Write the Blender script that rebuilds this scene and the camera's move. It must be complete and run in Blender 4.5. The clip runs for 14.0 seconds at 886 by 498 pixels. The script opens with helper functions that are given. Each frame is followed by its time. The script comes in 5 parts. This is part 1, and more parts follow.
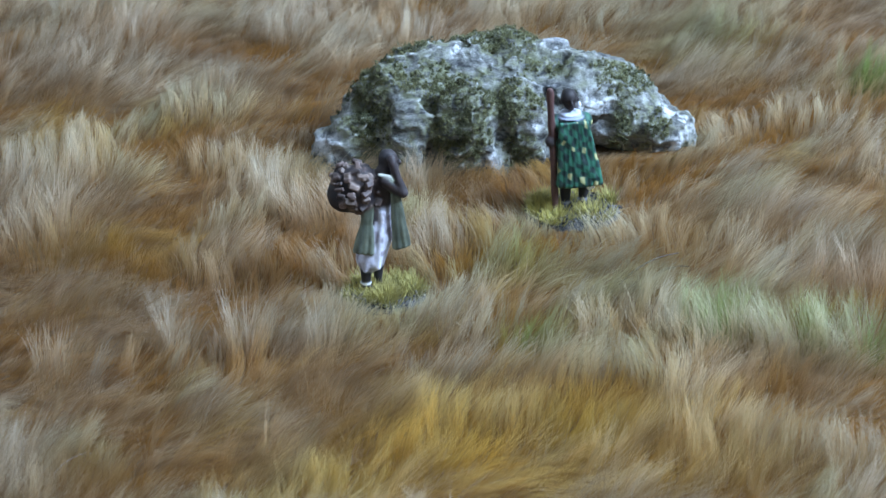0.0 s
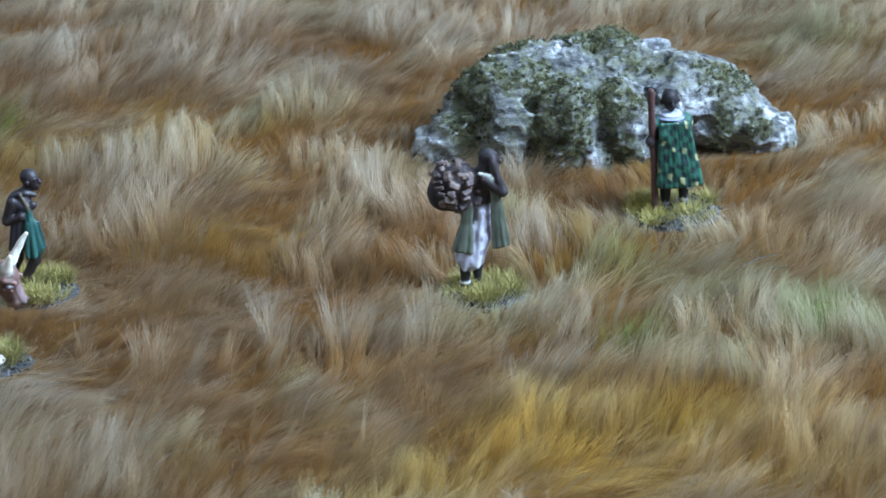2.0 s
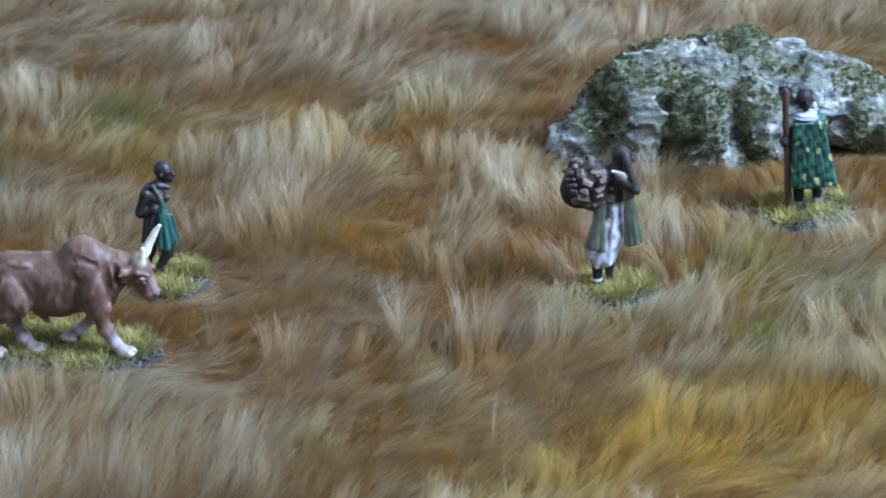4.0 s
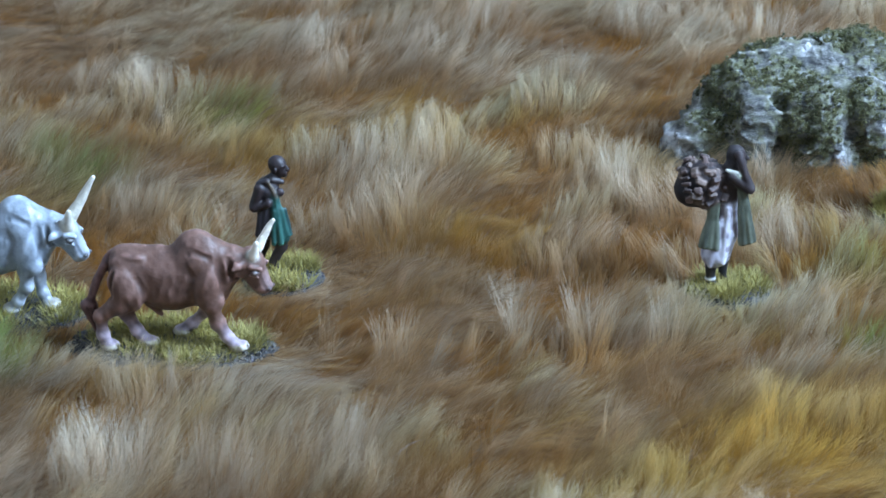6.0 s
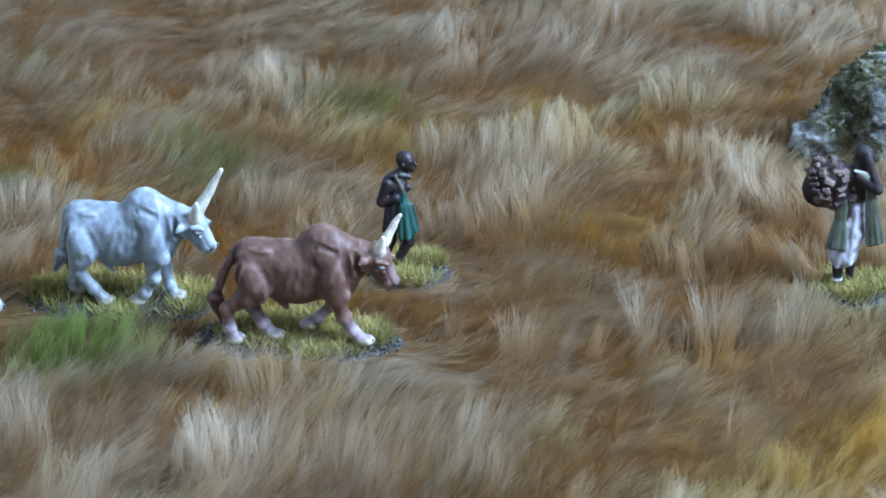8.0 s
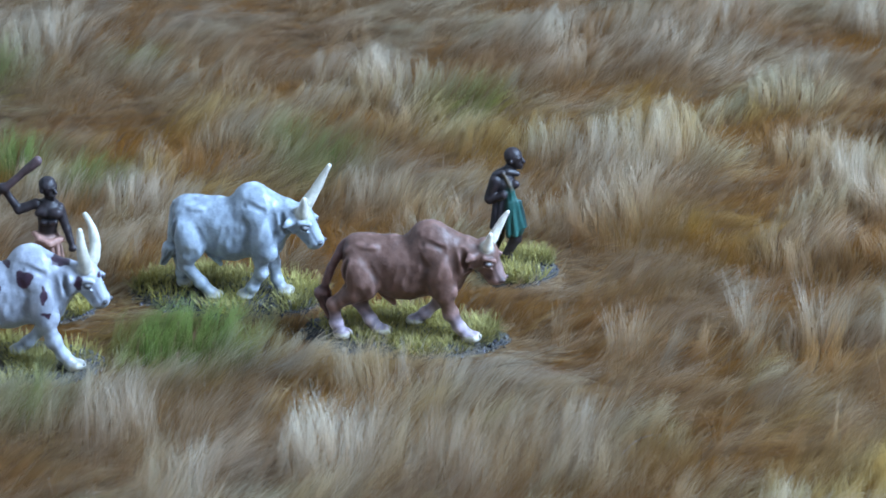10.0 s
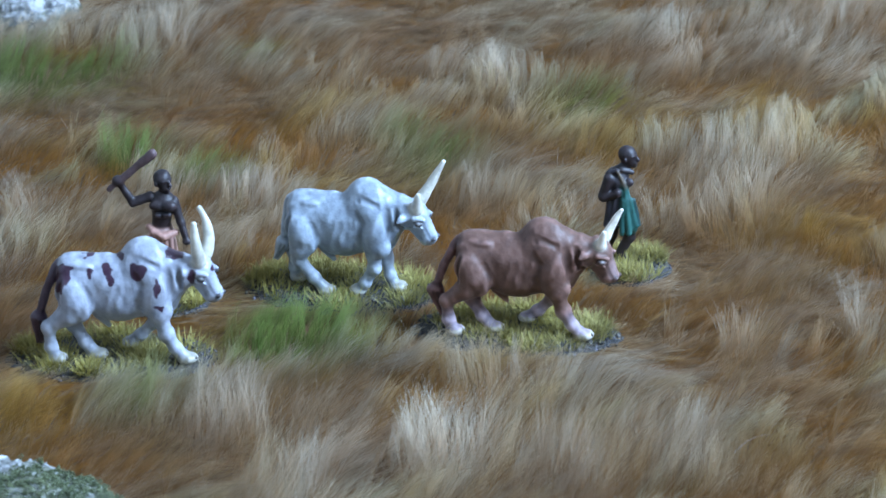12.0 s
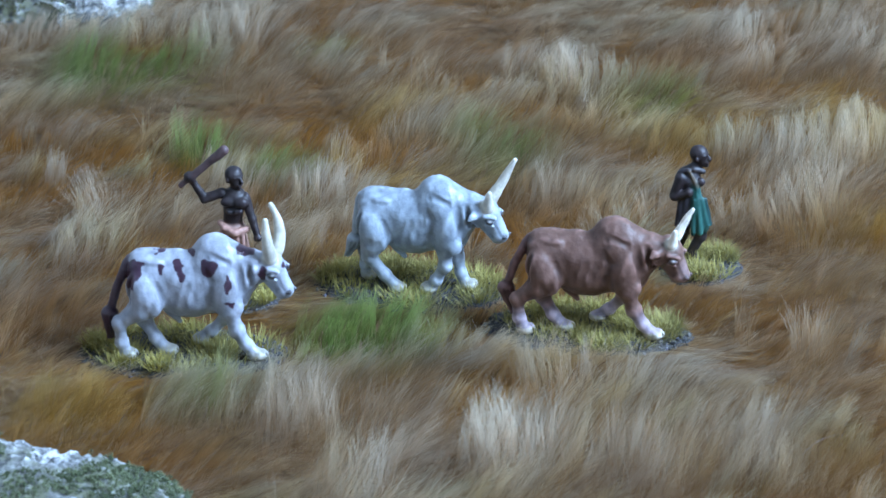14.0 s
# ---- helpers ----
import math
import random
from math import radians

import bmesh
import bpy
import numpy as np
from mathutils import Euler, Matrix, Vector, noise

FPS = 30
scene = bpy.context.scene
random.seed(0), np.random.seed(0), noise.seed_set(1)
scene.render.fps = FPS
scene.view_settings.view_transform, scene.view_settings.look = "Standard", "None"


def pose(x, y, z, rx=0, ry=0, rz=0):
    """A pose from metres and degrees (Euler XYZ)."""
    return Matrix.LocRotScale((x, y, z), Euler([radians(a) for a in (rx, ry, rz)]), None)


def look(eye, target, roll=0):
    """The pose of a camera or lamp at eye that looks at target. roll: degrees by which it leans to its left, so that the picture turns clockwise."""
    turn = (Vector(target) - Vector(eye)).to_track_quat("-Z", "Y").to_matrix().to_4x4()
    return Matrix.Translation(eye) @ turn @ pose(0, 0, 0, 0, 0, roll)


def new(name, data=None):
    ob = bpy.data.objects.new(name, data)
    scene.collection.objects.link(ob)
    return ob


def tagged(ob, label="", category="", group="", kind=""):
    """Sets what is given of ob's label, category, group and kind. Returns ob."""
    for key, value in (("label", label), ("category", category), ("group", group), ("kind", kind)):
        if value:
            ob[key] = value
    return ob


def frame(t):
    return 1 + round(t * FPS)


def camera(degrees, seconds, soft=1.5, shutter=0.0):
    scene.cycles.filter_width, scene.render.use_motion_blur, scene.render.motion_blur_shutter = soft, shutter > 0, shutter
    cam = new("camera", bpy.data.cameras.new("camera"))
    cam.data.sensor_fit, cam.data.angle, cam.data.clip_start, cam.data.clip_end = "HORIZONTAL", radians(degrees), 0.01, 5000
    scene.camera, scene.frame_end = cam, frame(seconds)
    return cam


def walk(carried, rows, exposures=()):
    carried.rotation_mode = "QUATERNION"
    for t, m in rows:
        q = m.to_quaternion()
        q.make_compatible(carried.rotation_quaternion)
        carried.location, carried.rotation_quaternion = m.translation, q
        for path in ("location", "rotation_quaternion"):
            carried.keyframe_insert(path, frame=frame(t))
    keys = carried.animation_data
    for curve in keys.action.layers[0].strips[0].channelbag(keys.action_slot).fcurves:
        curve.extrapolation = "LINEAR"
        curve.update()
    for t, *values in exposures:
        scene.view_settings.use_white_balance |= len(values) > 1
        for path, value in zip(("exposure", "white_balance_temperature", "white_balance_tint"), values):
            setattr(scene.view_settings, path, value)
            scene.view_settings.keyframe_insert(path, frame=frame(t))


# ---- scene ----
cam = camera(10.0, 14.0, soft=1.5, shutter=0.55)
# the lens is focused on the figurines; the mat's front and back edges fall slightly out of focus
cam.data.dof.use_dof, cam.data.dof.focus_distance, cam.data.dof.aperture_fstop = True, 1.05, 60.0
# The camera stands on a tripod and pans to its left over a table-top scene with 28 mm figurines.
EYE = (0.0, 0.0, 0.4459)
ROWS = [
    (0.0, 64.907, 1.326, -6.109),
    (0.5, 64.912, 1.35, -6.014),
    (1.0, 64.919, 1.333, -5.6),
    (1.5, 64.921, 1.339, -5.229),
    (2.0, 64.924, 1.352, -4.879),
    (2.5, 64.925, 1.368, -4.553),
    (3.0, 64.929, 1.349, -4.159),
    (3.5, 64.925, 1.352, -3.742),
    (4.0, 64.923, 1.357, -3.229),
    (4.2, 64.923, 1.357, -3.017),
    (6.3, 64.92, 1.359, -1.617),
    (6.5, 64.92, 1.359, -1.465),
    (7.0, 64.916, 1.373, -1.038),
    (7.5, 64.916, 1.336, -0.625),
    (8.0, 64.916, 1.315, -0.211),
    (8.2, 64.916, 1.315, -0.077),
    (10.3, 64.909, 1.384, 1.325),
    (10.5, 64.909, 1.384, 1.487),
    (11.0, 64.906, 1.361, 1.941),
    (11.5, 64.911, 1.356, 2.211),
    (12.0, 64.908, 1.328, 2.541),
    (12.5, 64.912, 1.346, 2.714),
    (13.0, 64.907, 1.33, 3.012),
    (13.5, 64.906, 1.329, 3.234),
    (14.0, 64.906, 1.327, 3.428),
]
walk(cam, [(t, pose(*EYE, rx, ry, rz)) for t, rx, ry, rz in ROWS], exposures=[(0.0, 0.0, 6500.0, 10.0), (4.0, 0.0, 6450.0, 10.0), (14.0, 0.05, 6000.0, 10.0)])

# ---- light: a wide window in a pale room ----
world = bpy.data.worlds.new("room_world")
scene.world = world
world.use_nodes = True
sky = world.node_tree.nodes.new("ShaderNodeTexSky")
sky.sky_type, sky.sun_disc, sky.sun_elevation, sky.sun_rotation = "NISHITA", False, radians(35), radians(120)
world.node_tree.links.new(sky.outputs[0], world.node_tree.nodes["Background"].inputs[0])
world.node_tree.nodes["Background"].inputs[1].default_value = 0.1


def window_light(name, at, target, width, height, watts, colour):
    data = bpy.data.lights.new(name, "AREA")
    data.shape, data.size, data.size_y, data.energy, data.color = "RECTANGLE", width, height, watts, colour
    ob = new(name, data)
    ob.matrix_world = look(at, target)
    return ob


window_light("window_daylight", (0.98, 0.64, 0.93), (0.0, 0.95, 0.0), 0.62, 0.54, 67.0, (0.497, 0.700, 1.0))


# ---- materials ----
def material(name, rough=0.6):
    m = bpy.data.materials.new(name)
    m.use_nodes = True
    b = m.node_tree.nodes["Principled BSDF"]
    b.inputs["Roughness"].default_value = rough
    return m, m.node_tree.nodes, m.node_tree.links, b


def ramp(nodes, stops):
    r = nodes.new("ShaderNodeValToRGB")
    e = r.color_ramp.elements
    while len(e) < len(stops):
        e.new(0.5)
    for k, (p, c) in zip(e, stops):
        k.position, k.color = p, (*c, 1)
    return r


def noise_node(nodes, links, coord, scale, detail=4.0, rough=0.55):
    n = nodes.new("ShaderNodeTexNoise")
    n.inputs["Scale"].default_value, n.inputs["Detail"].default_value, n.inputs["Roughness"].default_value = scale, detail, rough
    links.new(coord, n.inputs["Vector"])
    return n


def bump(nodes, links, b, height, strength, dist):
    n = nodes.new("ShaderNodeBump")
    n.inputs["Strength"].default_value, n.inputs["Distance"].default_value = strength, dist
    links.new(height, n.inputs["Height"])
    links.new(n.outputs[0], b.inputs["Normal"])


def two_tone(name, a, c, scale, rough=0.6, bumps=(0.3, 0.0003), detail=5.0):
    """A surface that varies between two colours in soft blotches, with fine grain."""
    m, nodes, links, b = material(name, rough)
    co = nodes.new("ShaderNodeTexCoord").outputs["Object"]
    n = noise_node(nodes, links, co, scale, detail, 0.65)
    r = ramp(nodes, [(0.3, a), (0.7, c)])
    links.new(n.outputs[0], r.inputs[0])
    links.new(r.outputs[0], b.inputs["Base Color"])
    bump(nodes, links, b, noise_node(nodes, links, co, scale * 4, 3).outputs[0], *bumps)
    return m


def fibre(name, rough=0.45, through_light=0.3):
    """Fibres: the dyed colour is stored strand by strand; part of the light passes through."""
    m, nodes, links, b = material(name, rough)
    a = nodes.new("ShaderNodeAttribute")
    a.attribute_name = "dye"
    links.new(a.outputs["Color"], b.inputs["Base Color"])
    b.inputs["Specular IOR Level"].default_value = 0.25
    b.inputs["Sheen Weight"].default_value = 0.15
    b.inputs["Sheen Roughness"].default_value = 0.4
    t = nodes.new("ShaderNodeBsdfTranslucent")
    links.new(a.outputs["Color"], t.inputs["Color"])
    mix = nodes.new("ShaderNodeMixShader")
    mix.inputs[0].default_value = through_light
    links.new(b.outputs[0], mix.inputs[1])
    links.new(t.outputs[0], mix.inputs[2])
    links.new(mix.outputs[0], nodes["Material Output"].inputs[0])
    return m


def painted(name, rough=0.5):
    """Brush-painted cast metal: the paint's colour is stored on the mesh, with brush mottling and fine relief."""
    m, nodes, links, b = material(name, rough)
    a = nodes.new("ShaderNodeAttribute")
    a.attribute_name = "paint"
    co = nodes.new("ShaderNodeTexCoord").outputs["Object"]
    n = noise_node(nodes, links, co, 650.0, 8, 0.78)
    hsv = nodes.new("ShaderNodeHueSaturation")
    r = ramp(nodes, [(0.32, (0.72, 0.72, 0.72)), (0.5, (0.97, 0.97, 0.97)), (0.68, (1.12, 1.12, 1.12))])
    links.new(n.outputs[0], r.inputs[0])
    links.new(r.outputs[0], hsv.inputs["Value"])
    links.new(a.outputs["Color"], hsv.inputs["Color"])
    links.new(hsv.outputs[0], b.inputs["Base Color"])
    bump(nodes, links, b, noise_node(nodes, links, co, 1400.0, 4).outputs[0], 0.5, 0.00018)
    return m


FUR = fibre("dyed_fur", 0.75, 0.68)
STATIC = fibre("static_grass", 0.6, 0.2)
MOSS = fibre("flock", 0.9, 0.1)
PAINT = painted("figure_paint", 0.5)
PAINT_MATT = painted("matt_figure_paint", 0.62)
PAINT_GLOSS = painted("satin_figure_paint", 0.32)
BACKING = two_tone("fur_backing", (0.10, 0.055, 0.02), (0.16, 0.09, 0.035), 150.0, 0.95)
SOIL = two_tone("painted_soil", (0.025, 0.022, 0.020), (0.15, 0.145, 0.14), 700.0, 0.9, (0.9, 0.0012))
FLOOR = two_tone("floor_boards", (0.22, 0.13, 0.07), (0.30, 0.19, 0.10), 9.0, 0.5)
WALL = two_tone("wall_paint", (0.46, 0.45, 0.43), (0.51, 0.50, 0.48), 3.0, 0.85)
CEIL = two_tone("ceiling_paint", (0.58, 0.58, 0.57), (0.62, 0.62, 0.61), 3.0, 0.9)


def stone(name):
    m, nodes, links, b = material(name, 0.75)
    co = nodes.new("ShaderNodeTexCoord").outputs["Object"]
    strata = nodes.new("ShaderNodeMapping")
    strata.inputs["Rotation"].default_value, strata.inputs["Scale"].default_value = (0.2, 0.45, 0), (0.6, 1.0, 1.7)
    links.new(co, strata.inputs[0])
    n = noise_node(nodes, links, strata.outputs[0], 300.0, 12, 0.80)
    n.inputs["Distortion"].default_value = 0.3
    r = ramp(nodes, [(0.40, (0.022, 0.024, 0.030)), (0.46, (0.085, 0.088, 0.086)), (0.53, (0.19, 0.19, 0.175)), (0.63, (0.40, 0.40, 0.39))])
    links.new(n.outputs[0], r.inputs[0])
    # brushed layers, stored on the mesh: painted white highlights on ridges and patches, olive dust about the moss
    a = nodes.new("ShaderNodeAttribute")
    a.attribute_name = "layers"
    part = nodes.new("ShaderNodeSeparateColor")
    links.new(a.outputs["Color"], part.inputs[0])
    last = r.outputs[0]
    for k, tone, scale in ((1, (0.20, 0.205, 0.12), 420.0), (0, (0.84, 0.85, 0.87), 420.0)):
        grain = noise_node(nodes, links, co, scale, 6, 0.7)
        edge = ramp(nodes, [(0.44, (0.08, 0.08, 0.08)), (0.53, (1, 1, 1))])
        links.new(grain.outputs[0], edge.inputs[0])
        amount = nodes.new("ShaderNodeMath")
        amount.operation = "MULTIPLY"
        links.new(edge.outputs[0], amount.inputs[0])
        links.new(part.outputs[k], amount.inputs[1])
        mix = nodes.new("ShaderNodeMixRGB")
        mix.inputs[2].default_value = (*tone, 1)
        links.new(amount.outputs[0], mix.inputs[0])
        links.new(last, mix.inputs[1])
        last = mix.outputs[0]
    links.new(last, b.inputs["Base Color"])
    bump(nodes, links, b, noise_node(nodes, links, co, 420.0, 6, 0.7).outputs[0], 1.0, 0.0014)
    return m


STONE = stone("drybrushed_stone")


# ---- helpers of this scene ----
RNG = np.random.default_rng(7)


def mesh_object(name, verts, faces, mat, parent=None, label="", smooth=True):
    me = bpy.data.meshes.new(name)
    me.from_pydata(verts, [], faces)
    me.materials.append(mat)
    if smooth:
        me.polygons.foreach_set("use_smooth", np.ones(len(me.polygons), dtype=bool))
    ob = new(name, me)
    ob.parent = parent
    if label:
        tagged(ob, label)
    return ob


def quads_object(name, verts, quads, mat, parent=None, colours=None, layer="dye", smooth=False):
    """A mesh from arrays: verts (n, 3), quads (m, 4), with an optional colour for each vertex."""
    me = bpy.data.meshes.new(name)
    me.vertices.add(len(verts))
    me.vertices.foreach_set("co", np.ascontiguousarray(verts, dtype=np.float32).ravel())
    me.loops.add(quads.size)
    me.loops.foreach_set("vertex_index", np.ascontiguousarray(quads, dtype=np.int32).ravel())
    k = quads.shape[1]
    me.polygons.add(len(quads))
    me.polygons.foreach_set("loop_start", np.arange(0, quads.size, k, dtype=np.int32))
    if smooth:
        me.polygons.foreach_set("use_smooth", np.ones(len(quads), dtype=bool))
    if colours is not None:
        at = me.color_attributes.new(layer, "FLOAT_COLOR", "POINT")
        at.data.foreach_set("color", np.ascontiguousarray(np.c_[np.clip(colours, 0, 1), np.ones(len(verts))], dtype=np.float32).ravel())
    me.update(calc_edges=True)
    me.materials.append(mat)
    ob = new(name, me)
    ob.parent = parent
    return ob


LATTICE = RNG.random((8, 64, 64))


def wave2(x, y, size, layer):
    """Smooth lattice noise from 0 to 1 with cells of that size."""
    g = LATTICE[layer]
    u, v = np.asarray(x) / size + 17.3 * layer + 50, np.asarray(y) / size + 9.7 * layer + 50
    i, j = np.floor(u).astype(int), np.floor(v).astype(int)
    a, b = u - i, v - j
    a, b = a * a * (3 - 2 * a), b * b * (3 - 2 * b)
    i0, j0, i1, j1 = i % 64, j % 64, (i + 1) % 64, (j + 1) % 64
    return (g[i0, j0] * (1 - a) + g[i1, j0] * a) * (1 - b) + (g[i0, j1] * (1 - a) + g[i1, j1] * a) * b


GRID3 = RNG.random((32, 32, 32))


def wave3(p, size):
    u = p / size + 100
    i = np.floor(u).astype(int)
    f = u - i
    f = f * f * (3 - 2 * f)
    i0, i1 = i % 32, (i + 1) % 32
    out = 0
    for a in (0, 1):
        for b in (0, 1):
            for c in (0, 1):
                w = (f[..., 0] if a else 1 - f[..., 0]) * (f[..., 1] if b else 1 - f[..., 1]) * (f[..., 2] if c else 1 - f[..., 2])
                out = out + w * GRID3[(i1 if a else i0)[..., 0], (i1 if b else i0)[..., 1], (i1 if c else i0)[..., 2]]
    return out


# Sculpting: soft unions of tapered limbs and ellipsoids, skinned into one closed mesh. Lengths in millimetres.
def limb(a, b, ra, rb, colour, k=0.8):
    return ("limb", np.array(a, float), np.array(b, float), ra, rb, colour, k)


def lump(c, r, colour, k=1.0, turn=(0, 0, 0)):
    m = np.array(Euler([radians(v) for v in turn]).to_matrix())
    return ("lump", np.array(c, float), np.array(r, float), m, 0, colour, k)


def chip(c, r, colour, k=0.1, turn=(0, 0, 0)):
    return ("chip",) + lump(c, r, colour, k, turn)[1:]


def groove(a, b, ra, rb, colour, k=0.4):
    return ("groove", np.array(a, float), np.array(b, float), ra, rb, colour, k)


def limbs(points, radii, colour, k=0.8):
    return [limb(points[i], points[i + 1], radii[i], radii[i + 1], colour, k) for i in range(len(points) - 1)]


def smooth_line(points, n):
    """n + 1 points on the Bezier curve over the given control points."""
    pts = [np.array(v, float) for v in points]
    out = []
    for t in np.linspace(0, 1, n + 1):
        q = pts
        while len(q) > 1:
            q = [a * (1 - t) + b * t for a, b in zip(q, q[1:])]
        out.append(tuple(q[0]))
    return out


def distance(s, p):
    if s[0] == "chip":
        q = np.abs((p - s[1]) @ s[3]) - s[2]
        return np.linalg.norm(np.maximum(q, 0), axis=-1) + np.minimum(q.max(-1), 0) - 0.08
    if s[0] != "lump":
        _, a, b, ra, rb, _, _ = s
        ab = b - a
        h = np.clip(((p - a) @ ab) / (ab @ ab + 1e-9), 0, 1)
        return np.linalg.norm(p - a - h[..., None] * ab, axis=-1) - (ra + (rb - ra) * h)
    _, c, r, m, _, _, _ = s
    q = (p - c) @ m
    k0 = np.linalg.norm(q / r, axis=-1)
    k1 = np.linalg.norm(q / (r * r), axis=-1) + 1e-9
    return k0 * (k0 - 1) / k1


def extent(s):
    if s[0] == "chip":
        r = np.linalg.norm(s[2]) + 0.1
        return s[1] - r, s[1] + r
    if s[0] != "lump":
        r = max(s[3], s[4])
        return np.minimum(s[1], s[2]) - r, np.maximum(s[1], s[2]) + r
    r = s[2].max()
    return s[1] - r, s[1] + r


def sculpt(shapes, step, relief=(), floor=None):
    """Vertices, quads and paint of the soft union of the shapes, with the grooves cut in."""
    shapes = [v for v in shapes if v[0] != "groove"] + [v for v in shapes if v[0] == "groove"]
    ext = [extent(s) for s in shapes]
    lo, hi = np.min([e[0] for e in ext], 0) - 3 * step - 1, np.max([e[1] for e in ext], 0) + 3 * step + 1
    n = np.ceil((hi - lo) / step).astype(int) + 1
    axes = [lo[i] + step * np.arange(n[i]) for i in range(3)]
    f = np.full(n, 3.0)
    for s, (a, b) in zip(shapes, ext):
        i0 = np.maximum(((a - 2.5 - lo) / step).astype(int), 0)
        i1 = np.minimum(((b + 2.5 - lo) / step).astype(int) + 2, n)
        p = np.stack(np.meshgrid(*[axes[i][i0[i]:i1[i]] for i in range(3)], indexing="ij"), -1)
        d = distance(s, p)
        box = f[i0[0]:i1[0], i0[1]:i1[1], i0[2]:i1[2]]
        k = s[6]
        if s[0] == "groove":
            h = np.maximum(k - np.abs(box + d), 0) / k
            box[...] = np.maximum(box, -d) + h * h * k * 0.25
            continue
        h = np.maximum(k - np.abs(box - d), 0) / k
        box[...] = np.minimum(box, d) - h * h * k * 0.25
    if relief or floor is not None:
        p = np.stack(np.meshgrid(*axes, indexing="ij"), -1)
        for size, depth, *stretch in relief:
            w = wave3(p * np.array(stretch[0] if stretch else (1, 1, 1)), abs(size))
            f += depth * (w - 0.5) * 2 if size > 0 else depth * (4 * np.abs(w - 0.5) - 0.9)
        if floor is not None:
            f = np.maximum(f, floor - p[..., 2])
    ins = f < 0
    c = [ins[a:n[0] - 1 + a, b:n[1] - 1 + b, e:n[2] - 1 + e] for a in (0, 1) for b in (0, 1) for e in (0, 1)]
    count = sum(x.astype(np.int8) for x in c)
    cells = np.argwhere((count > 0) & (count < 8))
    index = np.full(n, -1)
    index[tuple(cells.T)] = np.arange(len(cells))
    corner = [np.array(v) for v in ((0, 0, 0), (0, 0, 1), (0, 1, 0), (0, 1, 1), (1, 0, 0), (1, 0, 1), (1, 1, 0), (1, 1, 1))]
    total, hits = np.zeros((len(cells), 3)), np.zeros(len(cells))
    for a in range(8):
        for b in range(a + 1, 8):
            if np.abs(corner[a] - corner[b]).sum() != 1:
                continue
            fa, fb = f[tuple((cells + corner[a]).T)], f[tuple((cells + corner[b]).T)]
            cross = (fa < 0) != (fb < 0)
            t = np.where(cross, fa / np.where(cross, fa - fb, 1), 0)[:, None]
            total += np.where(cross[:, None], corner[a] * (1 - t) + corner[b] * t, 0)
            hits += cross
    verts = lo + step * (cells + total / hits[:, None])
    quads = []
    for ax in range(3):
        o1, o2 = [np.eye(3, dtype=int)[(ax + q) % 3] for q in (1, 2)]
        s0 = ins[tuple(slice(0, n[i] - 1) if i == ax else slice(1, n[i] - 1) for i in range(3))]
        s1 = ins[tuple(slice(1, n[i]) if i == ax else slice(1, n[i] - 1) for i in range(3))]
        off = np.array([0 if i == ax else 1 for i in range(3)])
        e = np.argwhere(s0 != s1)
        flip = s0[tuple(e.T)]
        e = e + off
        q = np.stack([index[tuple((e - o1 - o2).T)], index[tuple((e - o2).T)], index[tuple(e.T)], index[tuple((e - o1).T)]], 1)
        q[~flip] = q[~flip][:, ::-1]
        quads.append(q)
    quads = np.concatenate(quads)
    w, col = np.zeros(len(verts)), np.zeros((len(verts), 3))
    solid = [v for v in shapes if v[0] != "groove"]
    near = np.min([distance(s, verts) for s in solid], 0)
    for s in solid:
        g = np.exp(-np.clip((distance(s, verts) - near) / 0.12, 0, 50))
        w += g
        col += g[:, None] * np.array(s[5])
    col /= w[:, None]
    # recess shade painted in: each groove's colour spreads over its edges
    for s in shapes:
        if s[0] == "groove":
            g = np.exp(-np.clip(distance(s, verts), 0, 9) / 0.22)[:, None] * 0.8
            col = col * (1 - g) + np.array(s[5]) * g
    return verts, quads, col


def strands(name, root, heading, lift, droop, length, width, base, tip, mat, parent=None, segments=5, bend=None, power=1.0, seed=1, gather=None, loose=0.3):
    """Tapered fibres as one mesh: heading, lift and droop in radians; colours run from base to tip."""
    g = np.random.default_rng(seed)
    n = len(root)
    s = np.linspace(0, 1, segments + 1)
    twist = g.normal(0, loose, n)
    p = np.empty((n, segments + 1, 2, 3), np.float32)
    at = root.copy()
    bend = np.zeros(n) if bend is None else bend
    for i, u in enumerate(s):
        el = lift - droop * u
        az = heading + bend * u
        d = np.stack([np.cos(az) * np.cos(el), np.sin(az) * np.cos(el), np.sin(el)], 1)
        side = np.stack([-np.sin(az), np.cos(az), np.zeros(n)], 1)
        up = np.cross(d, side)
        across = side * np.cos(twist)[:, None] + up * np.sin(twist)[:, None]
        half = (0.5 * width * (1 - 0.8 * u ** 2))[:, None]
        if gather is not None and i:
            at[:, :2] += gather * (u ** 1.4 - s[i - 1] ** 1.4)
        p[:, i, 0], p[:, i, 1] = at - across * half, at + across * half
        at = at + d * (length / segments)[:, None]
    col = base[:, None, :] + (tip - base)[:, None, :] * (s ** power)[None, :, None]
    col = np.repeat(col[:, :, None, :], 2, 2)
    k = np.arange(n)[:, None] * (segments + 1) * 2 + np.arange(segments)[None, :] * 2
    q = np.stack([k, k + 1, k + 3, k + 2], -1).reshape(-1, 4)
    return quads_object(name, p.reshape(-1, 3), q, mat, parent, col.reshape(-1, 3), "dye", smooth=False)


